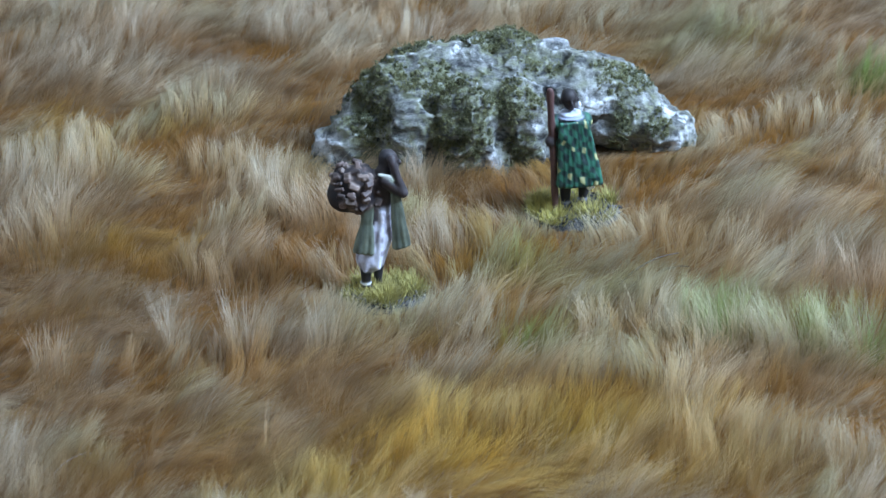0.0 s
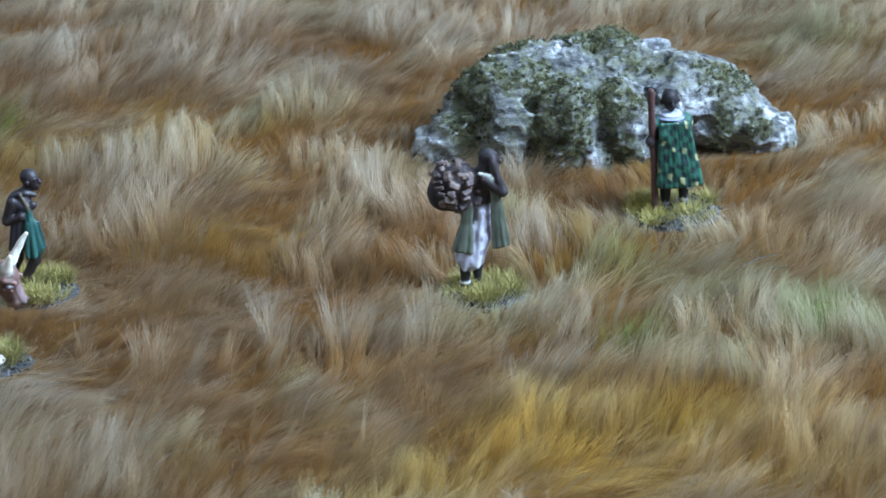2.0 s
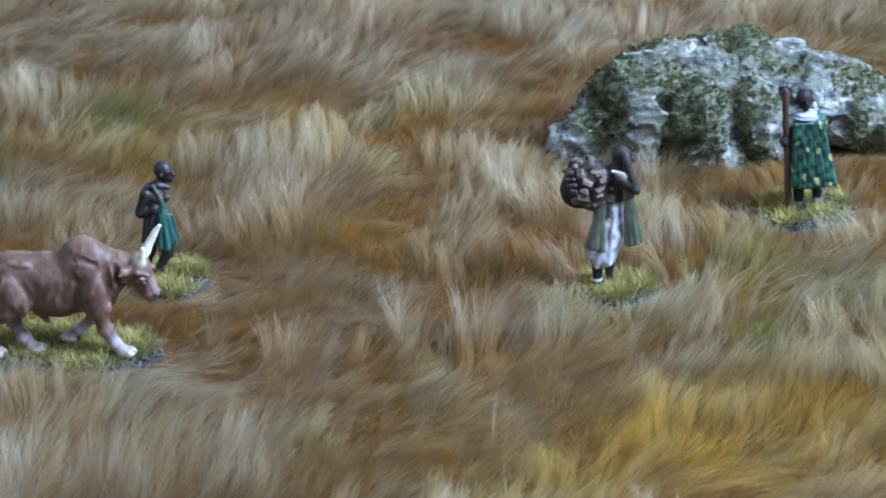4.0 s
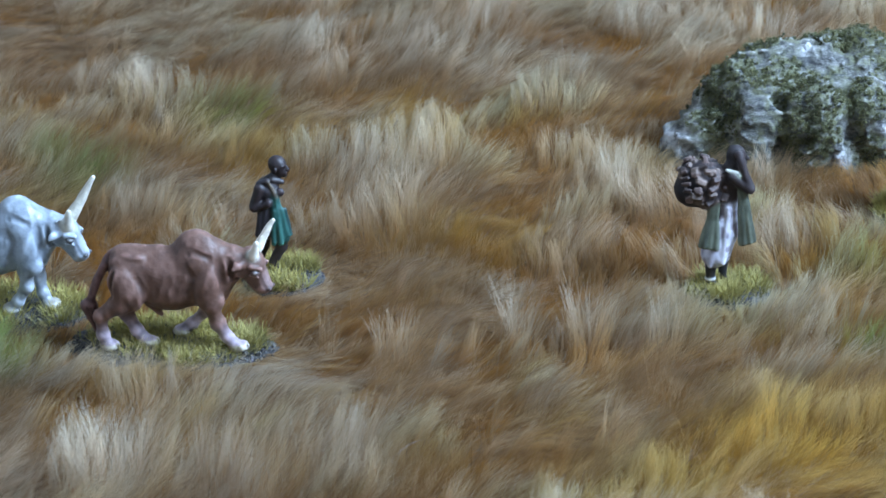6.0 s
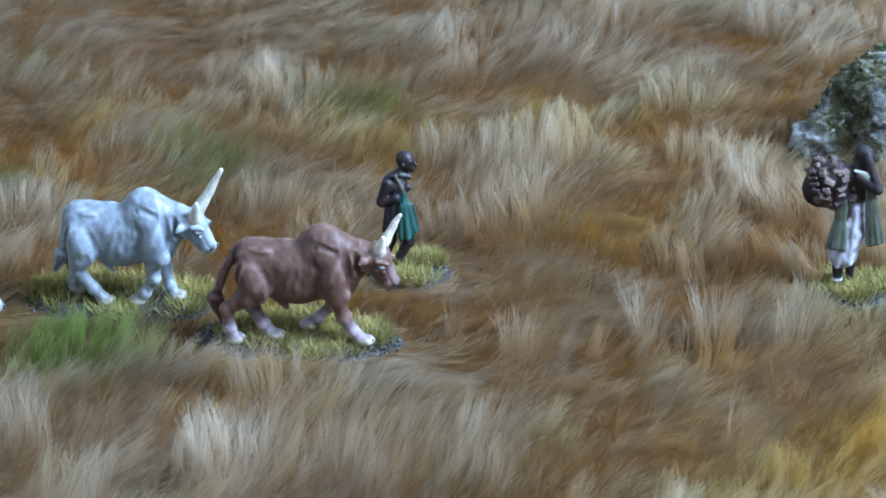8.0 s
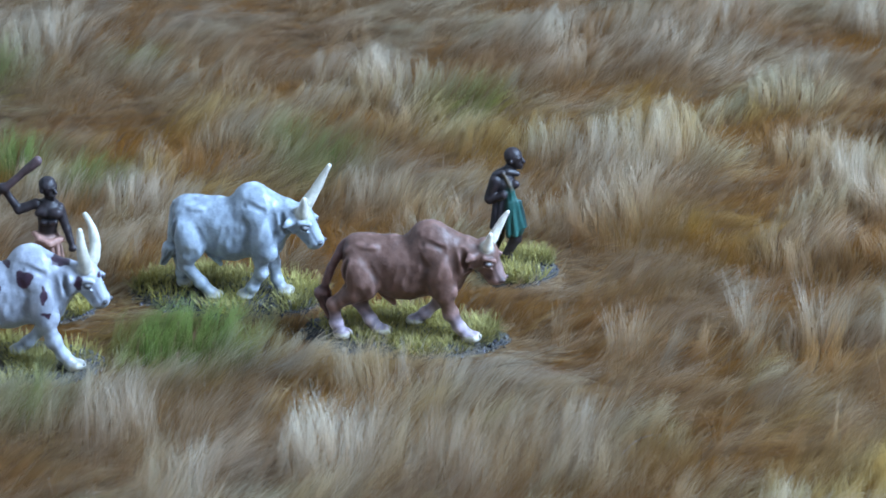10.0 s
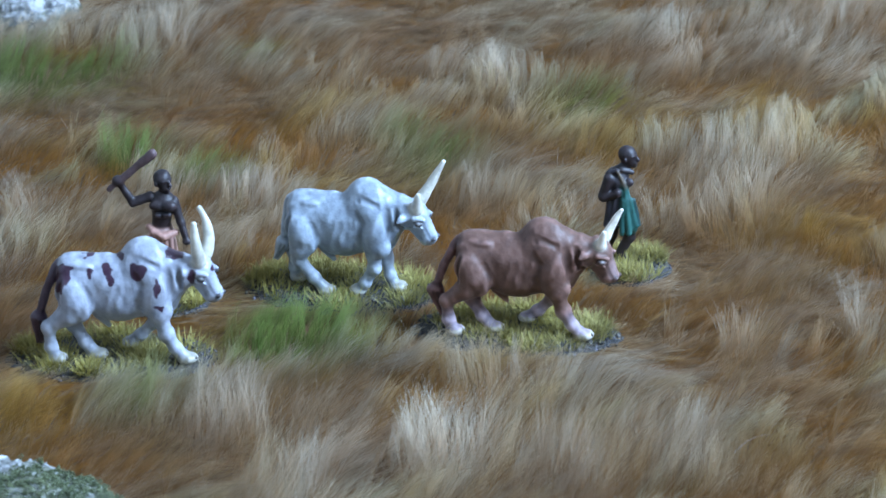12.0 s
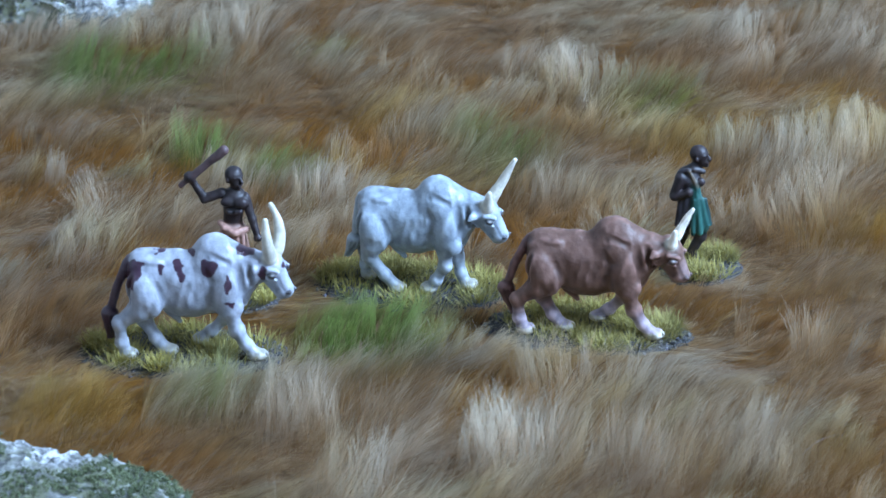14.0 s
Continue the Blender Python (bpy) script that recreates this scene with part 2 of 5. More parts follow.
# ---- the room ----
def slab(name, lo, hi, mat, kind="structure"):
    bm = bmesh.new()
    bmesh.ops.create_cube(bm, size=1.0)
    bmesh.ops.scale(bm, vec=[hi[i] - lo[i] for i in range(3)], verts=bm.verts)
    bmesh.ops.translate(bm, vec=[(hi[i] + lo[i]) / 2 for i in range(3)], verts=bm.verts)
    me = bpy.data.meshes.new(name)
    bm.to_mesh(me)
    bm.free()
    me.materials.append(mat)
    return tagged(new(name, me), kind=kind)


MAT_Z = -0.0014
X0, X1, Y0, Y1, TOP = -0.9, 1.0, -0.5, 1.7, 1.5
tagged(slab("floor", (X0, Y0, -0.08), (X1, Y1, -0.008), FLOOR), "plain brown wooden floor under the fur mat", "floor")
tagged(slab("ceiling", (X0 - 0.08, Y0 - 0.08, TOP), (X1 + 0.08, Y1 + 0.08, TOP + 0.06), CEIL), "plain white painted ceiling", "ceiling")
tagged(slab("wall_south", (X0, Y0 - 0.08, -0.08), (X1, Y0, TOP), WALL), "plain pale painted wall", "wall")
tagged(slab("wall_north", (X0, Y1, -0.08), (X1, Y1 + 0.08, TOP), WALL), "plain pale painted wall", "wall")
tagged(slab("wall_west", (X0 - 0.08, Y0, -0.08), (X0, Y1, TOP), WALL), "plain pale painted wall", "wall")
tagged(slab("wall_east", (X1, Y0, -0.08), (X1 + 0.08, Y1, 0.66), WALL), "plain pale painted wall below a window opening", "wall")
for name, lo, hi in (("wall_east_top", (X1, Y0, 1.32), (X1 + 0.08, Y1, TOP)), ("wall_east_side", (X1, Y0, 0.66), (X1 + 0.08, 0.36, 1.32)), ("wall_east_end", (X1, 1.08, 0.66), (X1 + 0.08, Y1, 1.32))):
    tagged(slab(name, lo, hi, WALL), "plain pale painted wall beside the window opening", "wall")

# ---- places of the things on the mat: x, y, half length, half width, turn ----
BASES = {
    "spotted": (-0.1165, 0.9030, 0.0205, 0.0110, 0.0),
    "white": (-0.0725, 0.9340, 0.0205, 0.0110, -10.0),
    "brown": (-0.0362, 0.9140, 0.0205, 0.0108, -9.0),
    "boy": (-0.0138, 0.9440, 0.0082, 0.0084, 0.0),
    "herder": (-0.1085, 0.9300, 0.0090, 0.0090, 0.0),
    "porter": (0.0768, 0.9300, 0.0086, 0.0086, 0.0),
    "elder": (0.1206, 0.9650, 0.0098, 0.0098, 0.0),
}


# ---- scenic bases ----
def scenic_base(key, label, seed):
    x, y, a, b, turn = BASES[key]
    g = np.random.default_rng(seed)
    n, rings = 48, 9
    verts, faces = [(0, 0, 0.0)], []
    for r in range(1, rings + 1):
        u = r / rings
        for i in range(n):
            an = 2 * math.pi * i / n
            wob = 1 + 0.03 * math.sin(3 * an + seed) + 0.02 * math.sin(7 * an + 2 * seed)
            z = 0.0005 * (float(g.random()) - 0.5) - 0.0011 * max(0, u - 0.72) / 0.28
            verts.append((a * u * wob * math.cos(an), b * u * wob * math.sin(an), z))
    for i in range(n):
        an = 2 * math.pi * i / n
        wob = 1.03 + 0.03 * math.sin(3 * an + seed) + 0.02 * math.sin(7 * an + 2 * seed)
        verts.append((a * wob * math.cos(an), b * wob * math.sin(an), MAT_Z))
    for i in range(n):
        j = (i + 1) % n
        faces.append((0, 1 + i, 1 + j))
        for r in range(rings):
            faces.append((1 + r * n + i, 1 + (r + 1) * n + i, 1 + (r + 1) * n + j, 1 + r * n + j))
    base = mesh_object("scenic_base", verts, faces, SOIL)
    base.matrix_world = pose(x, y, 0, 0, 0, turn)
    tagged(base, label, "figure base", "bases of the figurines")
    # tufts of static grass glued to the base, each of its own
    tufts = max(12, int(1.05e5 * a * b))
    ta, tr = g.uniform(0, 2 * math.pi, tufts), np.sqrt(g.uniform(0.02, 0.96, tufts))
    for cx, cy in zip(a * tr * np.cos(ta), b * tr * np.sin(ta)):
        m = int(g.integers(150, 260))
        spread = g.uniform(0.0016, 0.0034)
        px, py = cx + g.normal(0, spread, m) * 0.75, cy + g.normal(0, spread, m) * 0.75
        ok = (px / a) ** 2 + (py / b) ** 2 < 0.96
        px, py, m = px[ok], py[ok], int(ok.sum())
        root = np.stack([px, py, np.full(m, -0.0006)], 1)
        yellow = np.clip(g.uniform(0.3, 1.0) + g.normal(0, 0.15, (m, 1)), 0, 1)
        tipc = np.array([0.58, 0.48, 0.15]) * yellow + np.array([0.34, 0.295, 0.13]) * (1 - yellow)
        basec = tipc * np.array([0.6, 0.65, 0.45]) * (0.7 + 0.6 * g.random((m, 1)))
        tuft = strands("grass_tuft", root, np.arctan2(py - cy, px - cx) + g.normal(0, 0.7, m), g.uniform(0.5, 1.35, m), g.uniform(-0.2, 0.6, m),
                       g.uniform(0.0016, 0.0040, m), np.full(m, 0.00020), basec, tipc, STATIC, base, segments=2, seed=int(g.integers(9999)))
    # grit glued round the rim
    m = int(26000 * (a + b))
    ga, gr = g.uniform(0, 2 * math.pi, m), np.sqrt(g.uniform(0.35, 1.12, m))
    at = np.stack([a * gr * np.cos(ga), b * gr * np.sin(ga), g.uniform(-0.0006, 0.0002, m) - 0.0013 * np.clip(gr - 0.78, 0, 1) / 0.28], 1)
    corner = np.array(((1, 0, 0), (-1, 0, 0), (0, 1, 0), (0, -1, 0), (0, 0, 1), (0, 0, -1)), float)
    side = np.array(((0, 2, 4), (2, 1, 4), (1, 3, 4), (3, 0, 4), (2, 0, 5), (1, 2, 5), (3, 1, 5), (0, 3, 5)))
    size = 0.00018 + 0.00042 * g.random(m) ** 2
    grit = at[:, None] + corner[None] * size[:, None, None] * g.uniform(0.5, 1.3, (m, 6, 1))
    shade = (0.03 + 0.19 * g.random((m, 1)) ** 1.8) * np.where(g.random((m, 1)) < 0.5, np.array([(1.0, 0.94, 0.84)]), np.array([(1.0, 0.93, 1.08)]))
    tagged(quads_object("grit", grit.reshape(-1, 3), (np.arange(m)[:, None, None] * 6 + side[None]).reshape(-1, 3), MOSS, base, np.repeat(shade, 6, 0)), "grey and violet grit", kind="stuff")
    return base


for seed, (key, label) in enumerate((("spotted", "oval figure base with grey soil and dry green static grass"), ("white", "oval figure base with grey soil and yellowish static grass"),
                                     ("brown", "oval figure base with grey gravel rim and yellow static grass"), ("boy", "round figure base with yellow-green static grass"),
                                     ("herder", "round figure base hidden behind the spotted cow"), ("porter", "round figure base with purple-grey soil and yellow static grass"),
                                     ("elder", "round figure base with dark soil and yellow static grass"))):
    scenic_base(key, label, seed + 11)


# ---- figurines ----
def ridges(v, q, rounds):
    """How far each vertex stands proud of the surface about it, in millimetres; dry-brushed highlights are painted
    there.
    """
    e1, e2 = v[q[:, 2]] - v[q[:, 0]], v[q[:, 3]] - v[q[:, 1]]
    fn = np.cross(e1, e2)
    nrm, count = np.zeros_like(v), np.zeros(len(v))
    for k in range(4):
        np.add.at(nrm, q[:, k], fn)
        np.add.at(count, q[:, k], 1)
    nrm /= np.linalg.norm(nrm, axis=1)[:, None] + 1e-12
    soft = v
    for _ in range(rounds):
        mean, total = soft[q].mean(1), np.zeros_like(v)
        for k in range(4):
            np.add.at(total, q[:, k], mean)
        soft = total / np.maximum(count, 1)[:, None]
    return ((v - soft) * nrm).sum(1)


def figurine(name, shapes, at, turn, label, category, step=0.22, relief=((2.2, 0.13), (0.9, 0.075, (1, 1, 0.45))), mat=None, repaint=None, group="", size=(1, 1, 1), brush_highlight=None):
    v, q, c = sculpt(shapes, step, relief)
    if repaint is not None:
        c = repaint(v, c)
    # highlights put into the colour: raised parts get lighter paint
    if brush_highlight is not None:
        w = brush_highlight[3] * np.clip(ridges(v, q, 10) * 12.0 - 0.35, 0, 1)[:, None]
        c = c * (1 - w) + (c * 1.6 + np.array(brush_highlight[:3])) * w
    ob = quads_object(name, v * np.array(size) * 0.001, q, mat or PAINT, None, c, "paint", smooth=True)
    ob.matrix_world = pose(at[0], at[1], at[2] if len(at) > 2 else 0, 0, 0, turn)
    return tagged(ob, label, category, group)


HORN, HOOF = (0.60, 0.57, 0.48), (0.40, 0.38, 0.32)


def cow_head(at, yaw, hide, muzzle, horns, nod=0.0, stout=1.0):
    """Head about the centre of the skull, turned by yaw and lowered by nod."""
    c, s = math.cos(radians(yaw)), math.sin(radians(yaw))
    cn, sn = math.cos(radians(nod)), math.sin(radians(nod))

    def place(x, y, z):
        x, y, z = 1.04 * x, 1.08 * y, 1.06 * z - 0.4
        x, z = x * cn + z * sn, z * cn - x * sn
        return (at[0] + x * c - y * s, at[1] + x * s + y * c, at[2] + z)

    black = (0.02, 0.015, 0.015)
    p = [
        lump(place(0, 0, 0), (2.7, 2.5, 2.7), hide, 0.9),
        limb(place(0.8, 0, -0.8), place(2.9, 0, -4.4), 2.3, 1.75, muzzle, 0.8),
        lump(place(3.0, 0, -4.8), (1.9, 1.75, 1.6), muzzle, 0.5),
        limb(place(-0.9, 0, -2.0), place(2.2, 0, -5.6), 1.7, 1.15, hide, 0.5),
        lump(place(0.0, 0, 1.9), (1.3, 1.6, 1.0), hide, 0.6),
        lump(place(-1.0, -1.7, -1.6), (1.3, 0.8, 1.5), hide, 0.6),
        lump(place(-1.0, 1.7, -1.6), (1.3, 0.8, 1.5), hide, 0.6),
        groove(place(2.2, -1.5, -6.4), place(4.2, -1.1, -6.2), 0.32, 0.24, (0.06, 0.04, 0.045)),
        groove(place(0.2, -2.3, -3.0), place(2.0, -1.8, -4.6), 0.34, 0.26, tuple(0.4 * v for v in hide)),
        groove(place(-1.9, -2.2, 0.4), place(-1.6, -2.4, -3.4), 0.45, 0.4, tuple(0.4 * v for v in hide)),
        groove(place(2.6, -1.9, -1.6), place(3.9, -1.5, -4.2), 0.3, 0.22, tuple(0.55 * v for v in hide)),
    ]
    for side in (-1, 1):
        p += [limb(place(0.8, 2.2 * side, -0.15), place(2.7, 1.85 * side, -0.4), 0.62, 0.42, hide, 0.3),
              lump(place(1.85, 2.25 * side, -1.2), (0.95, 0.55, 0.62), black, 0.08), lump(place(2.0, 2.62 * side, -0.95), (0.2, 0.16, 0.16), (0.5, 0.5, 0.5), 0.05),
              limb(place(0.9, 2.25 * side, -2.0), place(2.6, 2.0 * side, -2.1), 0.32, 0.25, hide, 0.2),
              lump(place(4.6, 0.95 * side, -4.6), (0.55, 0.5, 0.45), black, 0.1),
              limb(place(-0.9, 2.0 * side, 0.1), place(-1.7, 3.5 * side, -0.1), 0.85, 0.95, hide, 0.4),
              limb(place(-1.7, 3.5 * side, -0.1), place(-2.0, 4.3 * side, -0.5), 0.9, 0.4, hide, 0.4)]
    for pts in horns:
        pts = smooth_line(pts, 18)
        n = len(pts) - 1
        p += limbs([place(v[0] / 1.04, v[1] / 1.08, (v[2] + 0.4) / 1.06) for v in pts], [stout * (1.4 - 0.85 * (i / n) ** 1.2) for i in range(n + 1)], HORN, 0.12)
    return p


def cow_shapes(hide, dark, leg, legs, tail, head):
    """A humped ox that walks towards +x; x along, z up."""
    # dark wash for the muscle grooves; their shade is put into the colour
    shade_wash = tuple(0.45 * v for v in hide)
    s = [
        lump((-0.5, 0, 15.2), (9.5, 4.9, 6.6), hide, 1.5),
        lump((1.0, 0, 12.6), (6.0, 4.4, 4.6), hide, 1.5),
        lump((-7.6, 0, 16.6), (4.2, 4.6, 5.4), hide, 2.0),
        limb((-9.6, 0, 19.8), (-2.0, 0, 20.6), 2.0, 1.6, hide, 1.5),
        lump((-9.4, -2.3, 19.2), (1.5, 1.2, 1.3), hide, 1.2),
        lump((-6.4, -1.9, 20.5), (2.6, 1.5, 1.1), hide, 0.5, (0, 4, 0)),
        lump((-6.4, 1.9, 20.5), (2.6, 1.5, 1.1), hide, 0.5, (0, 4, 0)),
        lump((7.0, 0, 15.8), (5.0, 4.9, 6.8), hide, 2.0),
        lump((5.9, 0, 21.6), (4.3, 2.9, 4.2), hide, 2.4, (0, 18, 0)),
        limb((6.0, 0, 20.0), (12.5, 0, 19.6), 3.6, 2.9, hide, 2.2),
        limb((9.0, 0, 17.0), (15.0, 0, 18.4), 4.2, 2.6, hide, 1.8),
        limb((9.8, 0, 13.6), (13.5, 0, 16.6), 2.4, 1.6, hide, 1.5),
        limb((11.0, 0, 10.6), (12.8, 0, 14.4), 0.9, 0.9, hide, 1.0),
        lump((-8.2, -3.6, 14.0), (3.3, 2.4, 5.2), hide, 0.7, (0, -16, 0)),
        lump((-8.2, 3.3, 14.0), (3.3, 2.2, 5.2), hide, 0.8, (0, -16, 0)),
        lump((-5.8, -4.2, 12.4), (1.8, 1.4, 3.0), hide, 0.6, (0, 18, 0)),
        lump((8.2, -3.6, 14.6), (2.6, 2.2, 5.2), hide, 0.7, (0, 10, 0)),
        lump((8.4, 3.4, 14.6), (2.6, 2.0, 5.2), hide, 0.9, (0, 10, 0)),
        lump((9.6, -3.6, 11.4), (2.0, 1.8, 2.1), hide, 0.6),
        limb((-3.4, -0.6, 9.2), (-1.6, -0.8, 6.9), 1.1, 0.4, hide, 0.6),
    ]
    for i in range(3):
        x = -2.6 + 1.9 * i
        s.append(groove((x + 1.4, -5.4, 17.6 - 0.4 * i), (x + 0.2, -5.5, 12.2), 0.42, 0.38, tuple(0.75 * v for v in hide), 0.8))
    s += [groove((3.6, -4.7, 20.6), (5.2, -5.2, 17.2), 0.6, 0.8, shade_wash, 0.6), groove((5.2, -5.2, 17.2), (4.6, -5.3, 13.4), 0.8, 0.9, shade_wash, 0.6), groove((4.6, -5.3, 13.4), (5.6, -4.7, 9.6), 0.9, 0.7, shade_wash, 0.6),
          groove((-4.0, -7.0, 18.5), (-3.0, -6.9, 12.0), 2.3, 2.0, hide, 1.2), groove((-5.4, -5.0, 16.6), (-3.7, -5.2, 12.6), 0.5, 0.7, shade_wash, 0.6), groove((-3.7, -5.2, 12.6), (-4.4, -4.6, 9.8), 0.7, 0.6, shade_wash, 0.6),
          groove((10.9, -4.3, 20.4), (11.6, -3.8, 13.4), 0.8, 0.6, shade_wash, 0.7), groove((12.8, -3.4, 20.6), (13.2, -2.6, 15.4), 0.6, 0.5, shade_wash, 0.6),
          groove((2.4, -3.6, 24.0), (8.8, -3.9, 21.2), 0.5, 0.4, shade_wash, 0.8), groove((-10.6, -4.8, 18.4), (-11.2, -4.3, 12.6), 0.6, 0.5, shade_wash, 0.7),
          groove((3.6, -3.3, 26.0), (4.6, -3.7, 22.0), 0.45, 0.4, shade_wash, 0.5)]
    for pts, radii in legs:
        s += limbs(pts[:-1], radii[:-1], leg, 0.7)
        s.append(limb(pts[-2], pts[-1], radii[-2], radii[-1], HOOF, 0.4))
        a, b = np.array(pts[2]), np.array(pts[3])
        s.append(lump(tuple(a), (1.5, 1.35, 1.6), leg, 0.7))
        s.append(lump(tuple(b), (1.25, 1.2, 1.2), leg, 0.7))
        h = np.array(pts[5])
        s += [lump((h[0] + 0.2, h[1], 0.95), (1.95, 1.7, 1.15), HOOF, 0.3), groove((h[0] + 1.2, h[1] - 0.4, 0.2), (h[0] + 2.2, h[1] - 0.4, 1.6), 0.25, 0.2, (0.12, 0.11, 0.11), 0.2)]
    x, y, z = tail[-2]
    tx, ty, tz = tail[-1]
    line = smooth_line(tail[:-1], 8)
    s += limbs(line, [1.1 - 0.04 * i for i in range(9)], dark, 0.06)
    s += [limb(tail[-2], tail[-1], 1.75, 0.8, dark, 0.4), groove((x - 0.3, y - 1.9, z + 0.3), (tx - 0.1, ty - 1.2, tz), 0.25, 0.2, tuple(0.5 * q for q in dark), 0.2), groove((x + 0.6, y - 1.8, z), (tx + 0.4, ty - 1.0, tz + 0.4), 0.25, 0.2, tuple(0.5 * q for q in dark), 0.2), limb((x - 0.2, y - 1.0, z + 0.6), (tx + 0.2, ty - 1.0, tz + 0.4), 0.45, 0.25, dark, 0.25), limb((x - 0.5, y - 0.9, z), (tx - 0.6, ty - 0.8, tz - 0.3), 0.5, 0.25, dark, 0.3), limb((x + 0.7, y - 0.9, z + 0.4), (tx + 0.8, ty - 0.7, tz), 0.5, 0.25, dark, 0.3)]
    return s + head


STRIDE = (
    (((-8.0, -3.5, 13.0), (-9.4, -3.5, 10.6), (-13.4, -3.5, 7.6), (-13.1, -3.5, 3.4), (-12.4, -3.5, 1.2), (-12.0, -3.5, 1.0)), (2.6, 2.2, 1.3, 1.1, 1.35, 1.2)),
    (((-7.0, 3.0, 12.0), (-7.6, 2.4, 9.6), (-9.0, 0.8, 6.6), (-6.6, -0.8, 3.2), (-4.8, -1.4, 1.1), (-4.1, -1.5, 1.0)), (2.3, 2.0, 1.4, 1.1, 1.3, 1.15)),
    (((8.4, -3.5, 13.0), (8.8, -3.5, 10.4), (10.0, -3.5, 6.3), (11.7, -3.5, 3.0), (13.2, -3.5, 1.2), (13.9, -3.5, 1.0)), (2.1, 1.8, 1.35, 1.1, 1.4, 1.25)),
    (((8.0, 3.2, 12.0), (8.2, 3.2, 9.2), (7.4, 3.3, 6.0), (4.1, 3.4, 2.8), (2.3, 3.4, 1.1), (1.7, 3.4, 1.0)), (2.0, 1.7, 1.3, 1.05, 1.3, 1.15)),
)
AMBLE = (
    (((-7.6, -3.4, 13.0), (-8.4, -3.4, 10.4), (-9.0, -3.4, 7.8), (-5.6, -3.4, 3.6), (-3.4, -3.4, 1.3), (-3.0, -3.4, 1.0)), (2.7, 2.3, 1.5, 1.2, 1.3, 1.2)),
    (((-8.5, 3.2, 12.0), (-9.8, 3.0, 9.4), (-11.4, 2.8, 6.8), (-11.0, 2.4, 3.2), (-10.8, 2.0, 1.1), (-10.2, 2.0, 1.0)), (2.3, 2.0, 1.4, 1.1, 1.3, 1.15)),
    (((8.0, -3.0, 13.0), (7.8, -3.0, 10.0), (7.6, -3.0, 6.4), (5.6, -3.0, 2.8), (4.4, -3.0, 1.1), (3.8, -3.0, 1.0)), (2.1, 1.8, 1.3, 1.1, 1.3, 1.2)),
    (((9.0, 2.6, 12.0), (9.2, 2.2, 9.8), (9.5, 1.4, 6.6), (10.4, 0.4, 3.2), (11.6, -0.2, 1.1), (12.2, -0.2, 1.0)), (2.0, 1.7, 1.3, 1.1, 1.3, 1.2)),
)


def lower_legs(v, c, to, top=7.5):
    w = np.clip((top - v[:, 2]) / 3.5, 0, 1)[:, None]
    hoof = (v[:, 2] < 1.6)[:, None]
    return np.where(hoof, c, c * (1 - w) + np.array(to) * w)


def brown_paint(v, c):
    legs = ~((v[:, 0] < -13.4) & (v[:, 1] > -2.6)) & ~((v[:, 0] < -14.6))
    out = np.where(legs[:, None], lower_legs(v, c, (0.36, 0.29, 0.335), 7.0), c)
    streak = wave3(v * (1.0, 1.0, 0.5), 1.3) * 0.6 + wave3(v + 9, 3.0) * 0.4
    out = out * (0.68 + 0.62 * streak)[:, None]
    face = np.clip((v[:, 0] - 18.2) / 2.5, 0, 1) * np.clip((19.0 - v[:, 2]) / 3, 0, 1) * np.clip((wave3(v, 2.0) - 0.25) * 3, 0, 1) * (c[:, 0] < 0.4) * (c[:, 0] > 0.08)
    return out * (1 - 0.55 * face[:, None]) + np.array((0.46, 0.35, 0.36)) * 0.55 * face[:, None]


SPOTS = ((-9.8, 19.4, 1.5, 1.5), (-10.6, 17.4, 0.9, 1.7), (-8.6, 20.3, 1.0, 0.6), (-4.6, 19.6, 0.85, 1.1), (-1.0, 20.3, 1.1, 1.0), (-0.6, 18.6, 0.75, 1.2), (5.2, 20.2, 1.6, 1.6), (4.4, 19.4, 1.2, 1.2),
         (8.9, 16.8, 0.65, 1.7), (-5.4, 22.6, 1.5, 0.6), (1.2, 22.6, 1.0, 1.0), (12.4, 23.0, 1.9, 1.3), (15.6, 18.4, 0.8, 1.7), (20.3, 20.4, 0.7, 1.5), (9.2, 12.6, 0.9, 0.5))


def spotted_paint(v, c):
    out = c.copy()
    warp, warp2 = 1.3 * (wave3(v, 1.3) - 0.5), 1.3 * (wave3(v + 30, 1.1) - 0.5)
    for x, z, a, b in SPOTS:
        d = np.sqrt(((v[:, 0] - x + warp) / a) ** 2 + ((v[:, 2] - z - warp2) / b) ** 2)
        w = np.clip((1.06 - d) / 0.12, 0, 1)[:, None] * ((v[:, 1] < 2.5) & (v[:, 2] < 23.5))[:, None]
        out = out * (1 - w) + np.array((0.050, 0.022, 0.040)) * w
    return out


def white_paint(v, c):
    """Thin grey washes run down over the white coat."""
    streak = wave3(v * (1.0, 1.0, 0.4), 1.1) * 0.6 + wave3(v + 9, 2.6) * 0.4
    return c * (0.58 + 0.70 * np.clip(streak, 0, 1))[:, None] ** (c[:, :1] > 0.3)


